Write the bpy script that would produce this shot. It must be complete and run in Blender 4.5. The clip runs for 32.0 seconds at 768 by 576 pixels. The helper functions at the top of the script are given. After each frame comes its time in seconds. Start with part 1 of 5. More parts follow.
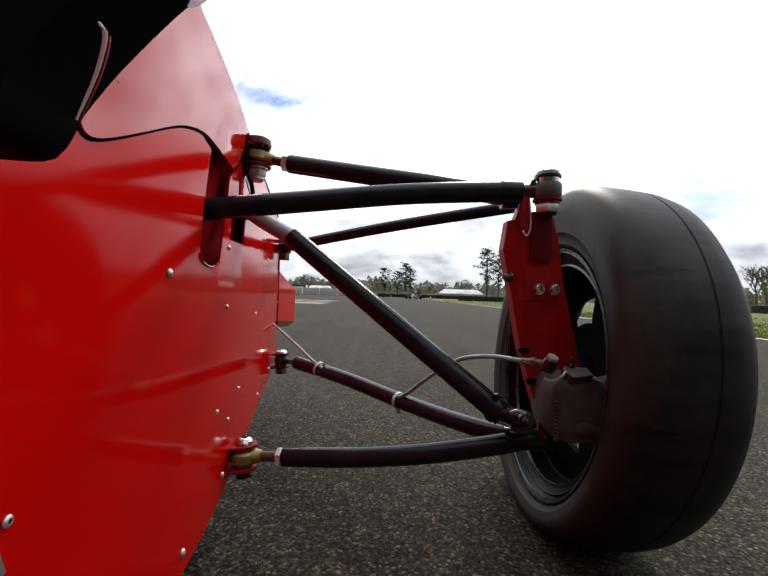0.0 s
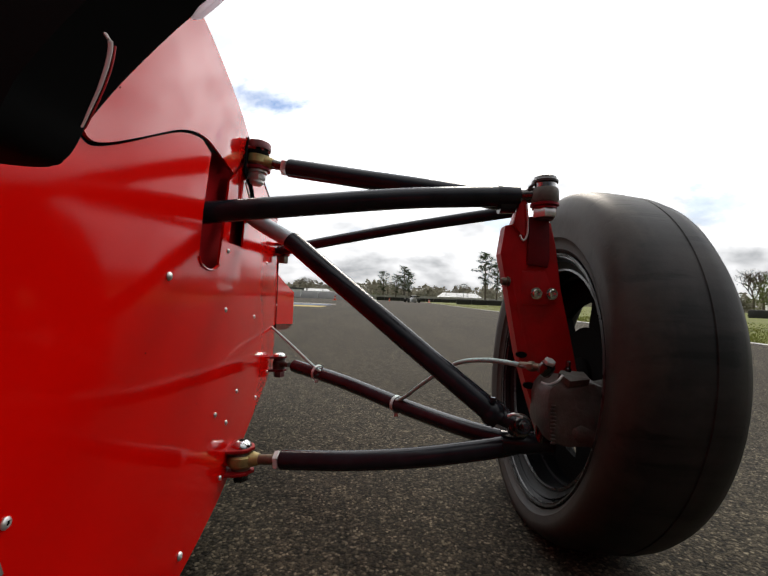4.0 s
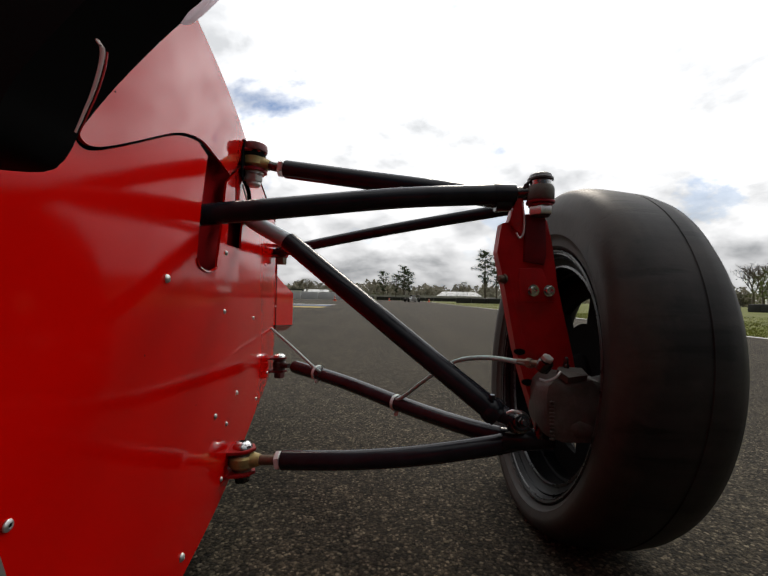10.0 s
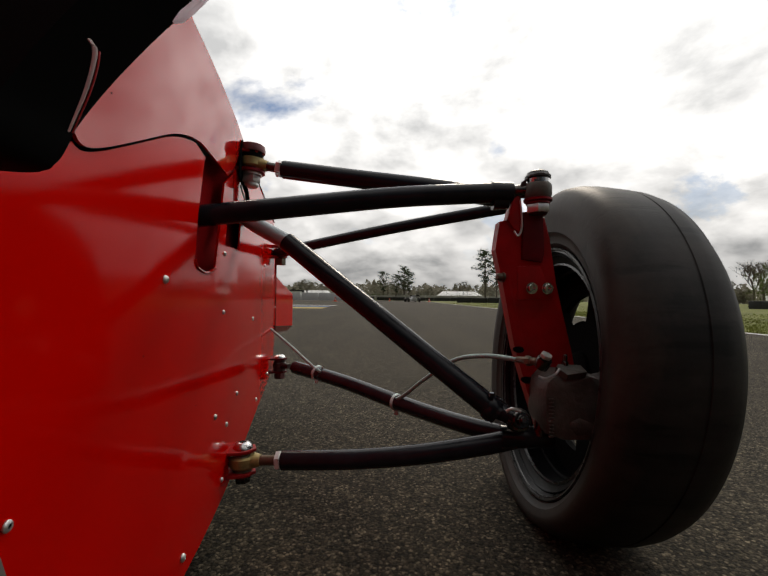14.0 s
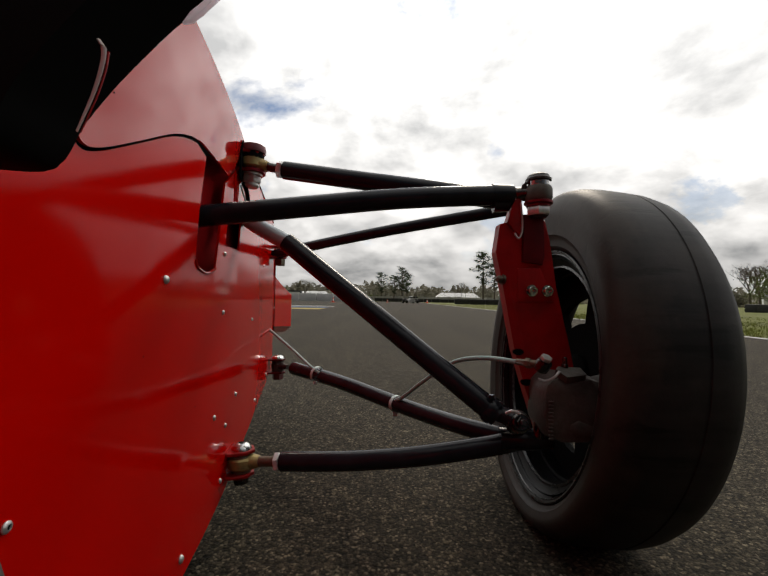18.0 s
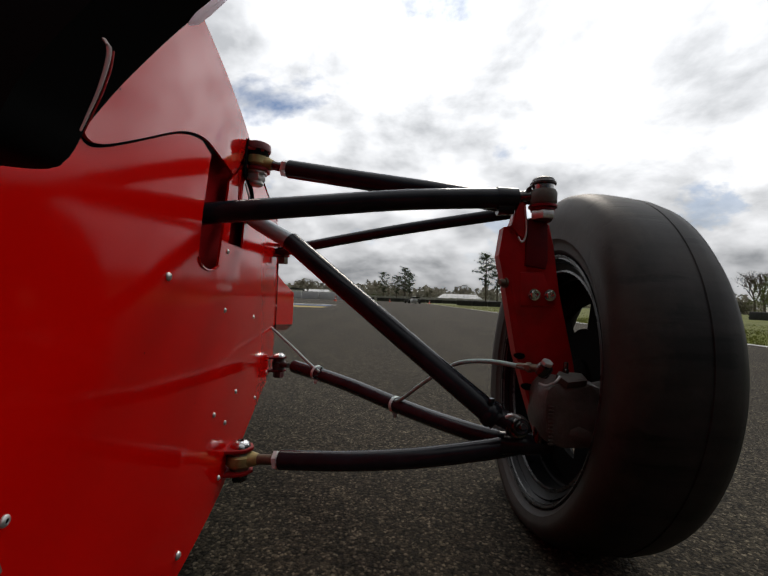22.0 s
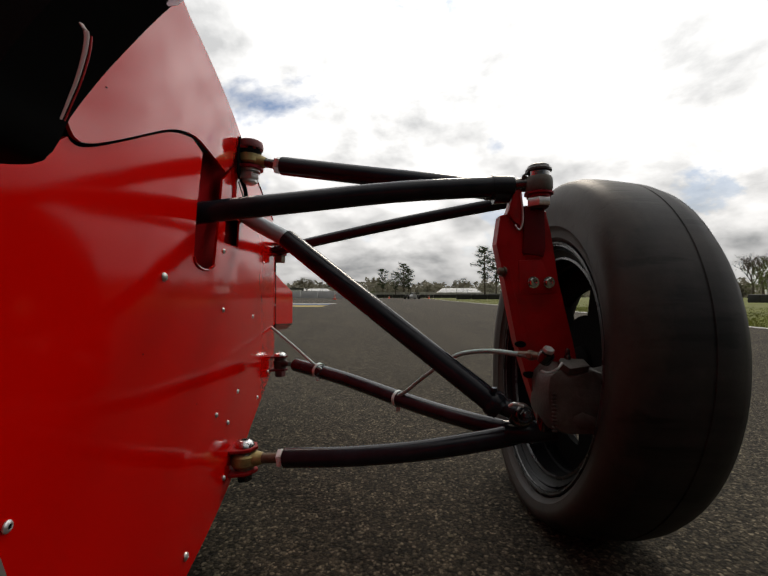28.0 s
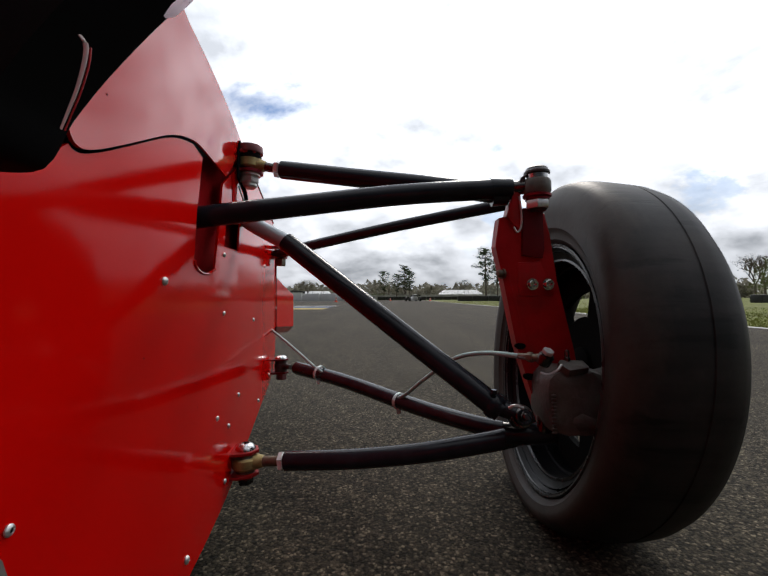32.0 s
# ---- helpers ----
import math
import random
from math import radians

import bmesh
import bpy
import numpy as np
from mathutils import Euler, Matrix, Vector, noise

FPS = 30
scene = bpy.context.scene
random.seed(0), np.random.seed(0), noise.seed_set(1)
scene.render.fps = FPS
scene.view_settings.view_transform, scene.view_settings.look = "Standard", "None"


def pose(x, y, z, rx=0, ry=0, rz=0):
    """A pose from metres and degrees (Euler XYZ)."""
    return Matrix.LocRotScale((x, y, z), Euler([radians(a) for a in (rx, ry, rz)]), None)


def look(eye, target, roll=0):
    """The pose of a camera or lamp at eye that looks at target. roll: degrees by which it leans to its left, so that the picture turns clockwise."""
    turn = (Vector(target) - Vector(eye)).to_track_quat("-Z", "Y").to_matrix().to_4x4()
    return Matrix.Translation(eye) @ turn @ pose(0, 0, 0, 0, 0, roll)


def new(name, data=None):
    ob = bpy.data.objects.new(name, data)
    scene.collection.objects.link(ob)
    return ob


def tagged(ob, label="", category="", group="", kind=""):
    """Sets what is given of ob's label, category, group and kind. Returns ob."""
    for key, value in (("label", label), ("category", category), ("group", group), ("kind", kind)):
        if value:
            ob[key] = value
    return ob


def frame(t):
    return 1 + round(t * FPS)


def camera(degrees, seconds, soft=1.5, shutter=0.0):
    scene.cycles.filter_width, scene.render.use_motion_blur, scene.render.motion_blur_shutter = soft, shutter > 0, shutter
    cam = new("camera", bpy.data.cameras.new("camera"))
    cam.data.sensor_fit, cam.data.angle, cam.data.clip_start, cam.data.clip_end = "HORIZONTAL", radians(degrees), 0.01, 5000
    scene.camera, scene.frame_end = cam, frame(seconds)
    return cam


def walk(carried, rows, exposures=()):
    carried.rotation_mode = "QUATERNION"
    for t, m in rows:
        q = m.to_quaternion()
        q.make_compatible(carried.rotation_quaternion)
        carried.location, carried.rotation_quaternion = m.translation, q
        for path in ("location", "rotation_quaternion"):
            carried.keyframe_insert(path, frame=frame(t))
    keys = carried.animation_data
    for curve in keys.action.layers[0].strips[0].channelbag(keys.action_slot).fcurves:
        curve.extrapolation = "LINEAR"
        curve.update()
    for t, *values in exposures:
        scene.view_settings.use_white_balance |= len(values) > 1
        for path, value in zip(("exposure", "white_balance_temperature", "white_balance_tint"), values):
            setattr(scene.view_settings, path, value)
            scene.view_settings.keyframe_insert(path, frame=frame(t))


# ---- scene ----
cam = camera(88.85, 32.0, soft=1.5)

# seconds, place and turn of the camera on its mount beside the car
PATH = [
    (0, -0.0035, 0.0033, 0.3624, 91.08, -1.87, 0.33),
    (0.5, -0.0009, 0.0021, 0.3618, 91.33, -1.61, 0.41),
    (1, -0.0049, 0.0033, 0.3633, 91.06, -2.10, 0.23),
    (1.5, -0.0069, 0.0048, 0.3636, 91.14, -2.81, 0.28),
    (2, -0.0012, 0.0008, 0.3644, 91.21, -2.32, 0.46),
    (2.5, -0.0034, 0.0010, 0.3645, 91.41, -2.75, 0.29),
    (3, -0.0013, 0.0003, 0.3616, 91.51, -1.71, 0.15),
    (3.5, -0.0035, 0.0006, 0.3628, 91.60, -2.24, 0.11),
    (5.5, -0.0004, -0.0002, 0.3627, 91.28, -1.27, 0.19),
    (6, 0.0004, 0.0006, 0.3624, 91.19, -1.18, 0.32),
    (6.5, 0.0031, -0.0007, 0.3596, 91.49, -0.38, 0.36),
    (7, 0.0001, -0.0003, 0.3597, 91.44, -0.36, 0.03),
    (7.5, 0.0018, 0.0008, 0.3587, 91.46, -0.40, 0.36),
    (8, 0.0001, -0.0003, 0.3597, 91.53, -0.52, 0.01),
    (8.5, 0.0027, -0.0005, 0.3594, 91.47, -0.02, 0.30),
    (9, 0.0016, -0.0006, 0.3584, 91.63, -0.18, 0.14),
    (9.5, -0.0000, -0.0007, 0.3594, 91.69, -0.21, 0.01),
    (10, -0.0003, -0.0016, 0.3622, 91.55, -1.23, 0.11),
    (10.5, 0.0024, -0.0014, 0.3594, 91.57, -0.38, 0.18),
    (11, -0.0010, -0.0002, 0.3619, 91.44, -1.43, 0.15),
    (11.5, -0.0028, 0.0016, 0.3614, 91.44, -1.65, 0.20),
    (12, -0.0010, -0.0016, 0.3624, 91.44, -1.30, -0.05),
    (12.5, -0.0017, -0.0011, 0.3620, 91.49, -1.40, -0.05),
    (13, 0.0011, -0.0009, 0.3604, 91.46, -0.45, 0.11),
    (13.5, -0.0001, -0.0003, 0.3591, 91.61, -0.56, 0.02),
    (14, 0.0020, -0.0022, 0.3607, 91.59, -0.69, 0.15),
    (14.5, 0.0002, -0.0018, 0.3588, 91.73, -0.56, -0.11),
    (16.5, 0.0009, -0.0014, 0.3598, 91.64, -0.70, 0.03),
    (17, -0.0013, -0.0004, 0.3609, 91.55, -0.90, -0.03),
    (17.5, -0.0011, -0.0014, 0.3615, 91.39, -0.87, -0.20),
    (18, -0.0012, -0.0021, 0.3611, 91.76, -1.06, -0.15),
    (18.5, -0.0006, -0.0015, 0.3597, 91.85, -0.79, -0.10),
    (19, 0.0017, -0.0018, 0.3589, 91.70, -0.42, 0.01),
    (19.5, 0.0016, -0.0030, 0.3605, 91.70, -0.86, -0.01),
    (20, 0.0002, -0.0027, 0.3598, 92.01, -0.96, -0.04),
    (20.5, -0.0018, -0.0014, 0.3611, 91.65, -1.20, -0.14),
    (21, -0.0018, -0.0009, 0.3596, 91.89, -1.19, -0.10),
    (21.5, -0.0060, -0.0003, 0.3619, 91.61, -1.57, -0.47),
    (22, -0.0006, -0.0016, 0.3629, 91.70, -2.26, 0.18),
    (22.5, -0.0023, -0.0007, 0.3605, 91.92, -1.35, -0.04),
    (23, -0.0027, -0.0008, 0.3621, 91.50, -1.28, -0.18),
    (23.5, 0.0011, -0.0026, 0.3590, 91.87, -0.68, -0.03),
    (24, 0.0006, -0.0030, 0.3595, 91.78, -0.34, -0.22),
    (24.5, 0.0024, -0.0034, 0.3604, 91.68, -0.52, -0.03),
    (25, -0.0024, -0.0022, 0.3605, 91.94, -1.08, -0.29),
    (25.5, -0.0008, -0.0028, 0.3630, 91.59, -1.16, -0.15),
    (26, 0.0041, -0.0032, 0.3566, 91.88, 0.76, 0.01),
    (26.5, 0.0001, 0.0007, 0.3614, 91.17, -0.79, 0.21),
    (28.5, 0.0006, 0.0014, 0.3578, 91.31, 0.05, 0.08),
    (29, -0.0005, 0.0006, 0.3591, 91.54, -0.44, 0.10),
    (29.5, 0.0027, -0.0011, 0.3600, 91.53, -0.41, 0.27),
    (30, 0.0022, -0.0019, 0.3582, 91.76, 0.47, 0.04),
    (30.5, 0.0010, -0.0017, 0.3608, 91.62, -0.33, 0.10),
    (31, 0.0037, -0.0022, 0.3593, 91.65, -0.26, 0.29),
    (31.5, 0.0020, -0.0013, 0.3610, 91.52, -0.50, 0.25),
    (32, 0.0027, -0.0006, 0.3590, 91.56, 0.24, 0.28),
]
LIGHTING = [
    (0.0, -0.80, 6700, 11),
    (1.0, -0.72, 6950, 11),
    (2.0, -0.42, 7050, 11),
    (3.0, -0.38, 7050, 11),
    (3.5, -0.60, 7050, 11),
    (5.5, -1.02, 7480, 11),
    (6.0, -1.10, 7480, 11),
    (7.0, -1.28, 7480, 11),
    (9.0, -1.30, 7250, 11),
    (11.0, -1.20, 7100, 11),
    (12.0, -1.32, 7480, 11),
    (14.0, -1.46, 7480, 11),
    (17.0, -1.46, 7480, 11),
    (20.0, -1.46, 7300, 11),
    (23.0, -1.66, 6950, 11),
    (24.0, -1.47, 6950, 11),
    (25.0, -1.38, 7050, 11),
    (26.0, -1.40, 7100, 11),
    (29.0, -1.42, 7480, 11),
    (30.0, -1.30, 7100, 11),
    (31.0, -1.16, 6700, 11),
    (32.0, -1.18, 6700, 11),
]
walk(cam, [(r[0], pose(*r[1:])) for r in PATH], LIGHTING)

# ---- sky and sun ----
SUN_ELEV, SUN_AZ = radians(44), radians(20)      # azimuth clockwise from the driving direction (+y)
world = bpy.data.worlds.new("sky")
scene.world = world
world.use_nodes = True
wn, wl = world.node_tree.nodes, world.node_tree.links
wn.clear()


def wnode(kind, **kw):
    n = wn.new(kind)
    for k, v in kw.items():
        n.inputs[k].default_value = v
    return n


w_co = wnode("ShaderNodeTexCoord")
w_sep = wnode("ShaderNodeSeparateXYZ")
wl.new(w_co.outputs["Generated"], w_sep.inputs[0])
w_up = wnode("ShaderNodeMath")
w_up.operation = "ADD"
w_up.inputs[1].default_value = 0.36
w_abs = wnode("ShaderNodeMath")
w_abs.operation = "ABSOLUTE"
wl.new(w_sep.outputs["Z"], w_abs.inputs[0])
wl.new(w_abs.outputs[0], w_up.inputs[0])
w_plane = wnode("ShaderNodeVectorMath")
w_plane.operation = "DIVIDE"
wl.new(w_co.outputs["Generated"], w_plane.inputs[0])
wl.new(w_up.outputs[0], w_plane.inputs[1])
w_map = wnode("ShaderNodeMapping")
w_map.inputs["Location"].default_value = (3.1, 1.55, 0.0)
w_map.inputs["Scale"].default_value = (1.0, 1.0, 0.0)
wl.new(w_plane.outputs[0], w_map.inputs[0])
w_cloud = wnode("ShaderNodeTexNoise", Scale=1.75, Detail=10.0, Roughness=0.58, Distortion=0.3)
wl.new(w_map.outputs[0], w_cloud.inputs["Vector"])
w_cover = wnode("ShaderNodeValToRGB")
w_cover.color_ramp.elements[0].position, w_cover.color_ramp.elements[1].position = 0.335, 0.425
wl.new(w_cloud.outputs["Fac"], w_cover.inputs[0])
w_thick = wnode("ShaderNodeTexNoise", Scale=2.5, Detail=10.0, Roughness=0.57, Distortion=0.15)
w_map2 = wnode("ShaderNodeMapping")
w_map2.inputs["Location"].default_value = (0.6, 2.3, 0.0)
w_map2.inputs["Scale"].default_value = (1.0, 1.0, 0.0)
wl.new(w_plane.outputs[0], w_map2.inputs[0])
wl.new(w_map2.outputs[0], w_thick.inputs["Vector"])
w_grey = wnode("ShaderNodeValToRGB")
w_grey.color_ramp.elements[0].position, w_grey.color_ramp.elements[1].position = 0.32, 0.66
w_grey.color_ramp.elements[0].color = (16.5, 17.5, 19.0, 1)
w_grey.color_ramp.elements[1].color = (5.5, 6.0, 6.7, 1)
wl.new(w_thick.outputs["Fac"], w_grey.inputs[0])
w_high = wnode("ShaderNodeMapRange")
w_high.inputs["From Min"].default_value, w_high.inputs["From Max"].default_value = 0.02, 0.46
w_high.inputs["To Min"].default_value, w_high.inputs["To Max"].default_value = 0.64, 1.5
wl.new(w_sep.outputs["Z"], w_high.inputs["Value"])
w_dot = wnode("ShaderNodeVectorMath")
w_dot.operation = "DOT_PRODUCT"
w_dot.inputs[1].default_value = (math.sin(SUN_AZ) * math.cos(SUN_ELEV), math.cos(SUN_AZ) * math.cos(SUN_ELEV), math.sin(SUN_ELEV))
wl.new(w_co.outputs["Generated"], w_dot.inputs[0])
w_glow = wnode("ShaderNodeMapRange")
w_glow.interpolation_type = "SMOOTHSTEP"
w_glow.inputs["From Min"].default_value, w_glow.inputs["From Max"].default_value = -0.35, 1.0
w_glow.inputs["To Min"].default_value, w_glow.inputs["To Max"].default_value = 0.05, 2.1
wl.new(w_dot.outputs["Value"], w_glow.inputs["Value"])
w_gain = wnode("ShaderNodeMath")
w_gain.operation = "MULTIPLY"
wl.new(w_high.outputs[0], w_gain.inputs[0])
wl.new(w_glow.outputs[0], w_gain.inputs[1])
w_lit = wnode("ShaderNodeVectorMath")
w_lit.operation = "SCALE"
wl.new(w_grey.outputs["Color"], w_lit.inputs[0])
wl.new(w_gain.outputs[0], w_lit.inputs["Scale"])
w_blue = wnode("ShaderNodeTexSky")
w_blue.sky_type, w_blue.sun_disc = "NISHITA", False
w_blue.sun_elevation, w_blue.sun_rotation = SUN_ELEV, SUN_AZ
w_mix = wnode("ShaderNodeMixRGB")
w_low = wnode("ShaderNodeMapRange")
w_low.inputs["From Min"].default_value, w_low.inputs["From Max"].default_value = 0.08, 0.36
w_low.inputs["To Min"].default_value, w_low.inputs["To Max"].default_value = 1.0, 0.0
wl.new(w_sep.outputs["Z"], w_low.inputs["Value"])
w_most = wnode("ShaderNodeMath")
w_most.operation = "MAXIMUM"
wl.new(w_cover.outputs["Color"], w_most.inputs[0])
wl.new(w_low.outputs[0], w_most.inputs[1])
wl.new(w_most.outputs[0], w_mix.inputs["Fac"])
w_clear = wnode("ShaderNodeVectorMath")
w_clear.operation = "MULTIPLY"
w_clear.inputs[1].default_value = (1.5, 1.9, 2.4)
wl.new(w_blue.outputs[0], w_clear.inputs[0])
wl.new(w_clear.outputs[0], w_mix.inputs["Color1"])
wl.new(w_lit.outputs[0], w_mix.inputs["Color2"])
w_bg = wnode("ShaderNodeBackground", Strength=0.1)
w_out = wnode("ShaderNodeOutputWorld")
wl.new(w_mix.outputs[0], w_bg.inputs["Color"])
wl.new(w_bg.outputs[0], w_out.inputs["Surface"])

sun = new("sun", bpy.data.lights.new("sun", "SUN"))
sun.data.energy, sun.data.angle, sun.data.color = 3.0, radians(16), (1.0, 0.95, 0.88)
sun.matrix_world = look((math.sin(SUN_AZ) * math.cos(SUN_ELEV) * 50, math.cos(SUN_AZ) * math.cos(SUN_ELEV) * 50, math.sin(SUN_ELEV) * 50), (0, 0, 0))


# ---- materials ----
def mat(name, base, rough=0.5, metal=0.0, vary=0.15, scale=20.0, bump=0.0, bump_scale=200.0, coat=0.0, spec=0.5, dirt=None, dirt_amount=0.0, dirt_scale=6.0, rough_vary=0.1, per_object=0.0):
    m = bpy.data.materials.new(name)
    m.use_nodes = True
    n, l = m.node_tree.nodes, m.node_tree.links
    bsdf = n["Principled BSDF"]
    bsdf.inputs["Metallic"].default_value = metal
    bsdf.inputs["Specular IOR Level"].default_value = spec
    bsdf.inputs["Coat Weight"].default_value = coat
    bsdf.inputs["Coat Roughness"].default_value = 0.04
    co = n.new("ShaderNodeTexCoord")
    t1 = n.new("ShaderNodeTexNoise")
    t1.inputs["Scale"].default_value, t1.inputs["Detail"].default_value = scale, 6
    l.new(co.outputs["Object"], t1.inputs["Vector"])
    ramp = n.new("ShaderNodeValToRGB")
    ramp.color_ramp.elements[0].position, ramp.color_ramp.elements[1].position = 0.3, 0.7
    ramp.color_ramp.elements[0].color = (*[max(0, c * (1 - vary)) for c in base], 1)
    ramp.color_ramp.elements[1].color = (*[min(1, c * (1 + vary)) for c in base], 1)
    l.new(t1.outputs["Fac"], ramp.inputs[0])
    out = ramp.outputs["Color"]
    if dirt:
        t2 = n.new("ShaderNodeTexNoise")
        t2.inputs["Scale"].default_value, t2.inputs["Detail"].default_value, t2.inputs["Roughness"].default_value = dirt_scale, 8, 0.65
        l.new(co.outputs["Object"], t2.inputs["Vector"])
        r2 = n.new("ShaderNodeValToRGB")
        r2.color_ramp.elements[0].position, r2.color_ramp.elements[1].position = 0.48, 0.75
        r2.color_ramp.elements[1].color = (dirt_amount, dirt_amount, dirt_amount, 1)
        l.new(t2.outputs["Fac"], r2.inputs[0])
        mx = n.new("ShaderNodeMixRGB")
        mx.inputs["Color2"].default_value = (*dirt, 1)
        l.new(r2.outputs["Color"], mx.inputs["Fac"])
        l.new(out, mx.inputs["Color1"])
        out = mx.outputs[0]
    if per_object:
        oi = n.new("ShaderNodeObjectInfo")
        mr = n.new("ShaderNodeMapRange")
        mr.inputs["To Min"].default_value, mr.inputs["To Max"].default_value = 1 - per_object, 1 + per_object
        l.new(oi.outputs["Random"], mr.inputs["Value"])
        vm = n.new("ShaderNodeVectorMath")
        vm.operation = "SCALE"
        l.new(out, vm.inputs[0])
        l.new(mr.outputs[0], vm.inputs["Scale"])
        out = vm.outputs[0]
    l.new(out, bsdf.inputs["Base Color"])
    rr = n.new("ShaderNodeMapRange")
    rr.inputs["To Min"].default_value, rr.inputs["To Max"].default_value = max(0.02, rough - rough_vary), min(1, rough + rough_vary)
    l.new(t1.outputs["Fac"], rr.inputs["Value"])
    l.new(rr.outputs[0], bsdf.inputs["Roughness"])
    if bump:
        t3 = n.new("ShaderNodeTexNoise")
        t3.inputs["Scale"].default_value, t3.inputs["Detail"].default_value = bump_scale, 4
        l.new(co.outputs["Object"], t3.inputs["Vector"])
        b = n.new("ShaderNodeBump")
        b.inputs["Strength"].default_value, b.inputs["Distance"].default_value = bump, 0.5 / bump_scale
        l.new(t3.outputs["Fac"], b.inputs["Height"])
        l.new(b.outputs[0], bsdf.inputs["Normal"])
    return m


M_RED = mat("red_gloss_paint", (0.57, 0.0026, 0.0015), 0.10, vary=0.06, scale=5, bump=0.012, bump_scale=4.0, coat=0.0, spec=0.17, rough_vary=0.02)
M_RED_METAL = mat("red_painted_steel", (0.34, 0.006, 0.008), 0.42, vary=0.15, scale=40, bump=0.1, bump_scale=160, coat=0.0, spec=0.2, dirt=(0.1, 0.02, 0.015), dirt_amount=0.5, dirt_scale=25)
# darker copy of the red steel; puts shade into the top bracket's paint
M_RED_SHADED = mat("shaded_red_painted_steel", (0.10, 0.003, 0.006), 0.5, vary=0.2, scale=40, bump=0.1, bump_scale=160, spec=0.15)
M_MAROON = mat("worn_maroon_cap", (0.17, 0.055, 0.060), 0.4, metal=0.3, vary=0.3, scale=60)
M_RED_DULL = mat("dull_deep_red", (0.24, 0.004, 0.006), 0.9, vary=0.15, scale=20, spec=0.02)
M_PLATED = mat("dull_zinc_plate", (0.105, 0.098, 0.082), 0.5, metal=0.0, vary=0.3, scale=60, bump=0.15, bump_scale=300, spec=0.3, dirt=(0.055, 0.045, 0.036), dirt_amount=0.8, dirt_scale=70)
M_CAP = mat("dark_bronze_cap", (0.035, 0.028, 0.026), 0.42, vary=0.3, scale=60, spec=0.35, dirt=(0.10, 0.08, 0.07), dirt_amount=0.5, dirt_scale=70)
M_CHROME = mat("bright_chromed_steel", (0.58, 0.57, 0.56), 0.17, metal=1.0, vary=0.1, scale=60)
M_RED_COVER = mat("polished_red_paint", (0.50, 0.005, 0.0035), 0.02, vary=0.06, scale=5, bump=0.014, bump_scale=7.0, coat=0.22, spec=0.5, rough_vary=0.005)
M_RED_ANOD = mat("red_anodised_spacer", (0.22, 0.008, 0.018), 0.35, metal=0.5, vary=0.15, scale=60)
M_BLACK_TUBE = mat("black_powder_coat", (0.0135, 0.0158, 0.0205), 0.15, vary=0.3, scale=30, bump=0.05, bump_scale=320, coat=0.0, spec=0.23, dirt=(0.020, 0.020, 0.020), dirt_amount=0.3, dirt_scale=35)
M_BLACK = mat("black_interior", (0.004, 0.004, 0.004), 0.9, vary=0.2, spec=0.05)
M_MIRROR = mat("black_matt_housing", (0.002, 0.002, 0.002), 0.85, vary=0.2, scale=12, spec=0.1)
M_STEEL = mat("zinc_steel", (0.62, 0.61, 0.59), 0.33, metal=0.7, vary=0.12, scale=80, dirt=(0.12, 0.09, 0.06), dirt_amount=0.4, dirt_scale=60)
M_BRASS = mat("yellow_passivated_steel", (0.34, 0.26, 0.10), 0.4, metal=0.45, vary=0.25, scale=60, dirt=(0.08, 0.06, 0.04), dirt_amount=0.8, dirt_scale=50)
M_DARK_STEEL = mat("oily_dark_steel", (0.10, 0.094, 0.088), 0.26, metal=1.0, vary=0.3, scale=70, dirt=(0.03, 0.025, 0.02), dirt_amount=0.7, dirt_scale=50)
M_JOINT = mat("dirty_plated_joint", (0.15, 0.12, 0.085), 0.45, metal=0.6, vary=0.3, scale=60, dirt=(0.05, 0.04, 0.03), dirt_amount=0.7, dirt_scale=50)
M_SILVER = mat("bright_aluminium", (0.34, 0.39, 0.41), 0.36, metal=0.3, vary=0.08, scale=50)
M_CAST = mat("cast_alloy_caliper", (0.090, 0.082, 0.072), 0.5, metal=0.2, vary=0.3, scale=45, bump=0.3, bump_scale=240, dirt=(0.045, 0.036, 0.03), dirt_amount=0.8, dirt_scale=30)
M_RUBBER = mat("slick_tyre_rubber", (0.0115, 0.0100, 0.0092), 0.5, vary=0.3, scale=9, bump=0.06, bump_scale=300, spec=0.18, dirt=(0.036, 0.031, 0.028), dirt_amount=0.6, dirt_scale=8)
M_RIM = mat("black_cast_wheel", (0.0025, 0.0025, 0.003), 0.3, vary=0.3, scale=30, bump=0.06, bump_scale=120, coat=0.0, spec=0.07, dirt=(0.006, 0.005, 0.005), dirt_amount=0.4, dirt_scale=20)
M_SPOKE = mat("matt_black_casting", (0.0025, 0.0024, 0.0024), 0.85, vary=0.3, scale=30, bump=0.1, bump_scale=160, spec=0.03)
M_RIM_LIP = mat("dulled_rim_lip", (0.04, 0.04, 0.039), 0.28, metal=0.4, vary=0.2, scale=40)
M_HOSE = mat("braided_hose", (0.26, 0.40, 0.385), 0.5, metal=0.0, vary=0.3, scale=400, bump=0.6, bump_scale=700)
M_TIE = mat("white_nylon_tie", (0.58, 0.72, 0.71), 0.45, vary=0.08)
M_NUT = mat("bright_zinc", (0.68, 0.78, 0.78), 0.3, metal=0.25, vary=0.1, scale=60)
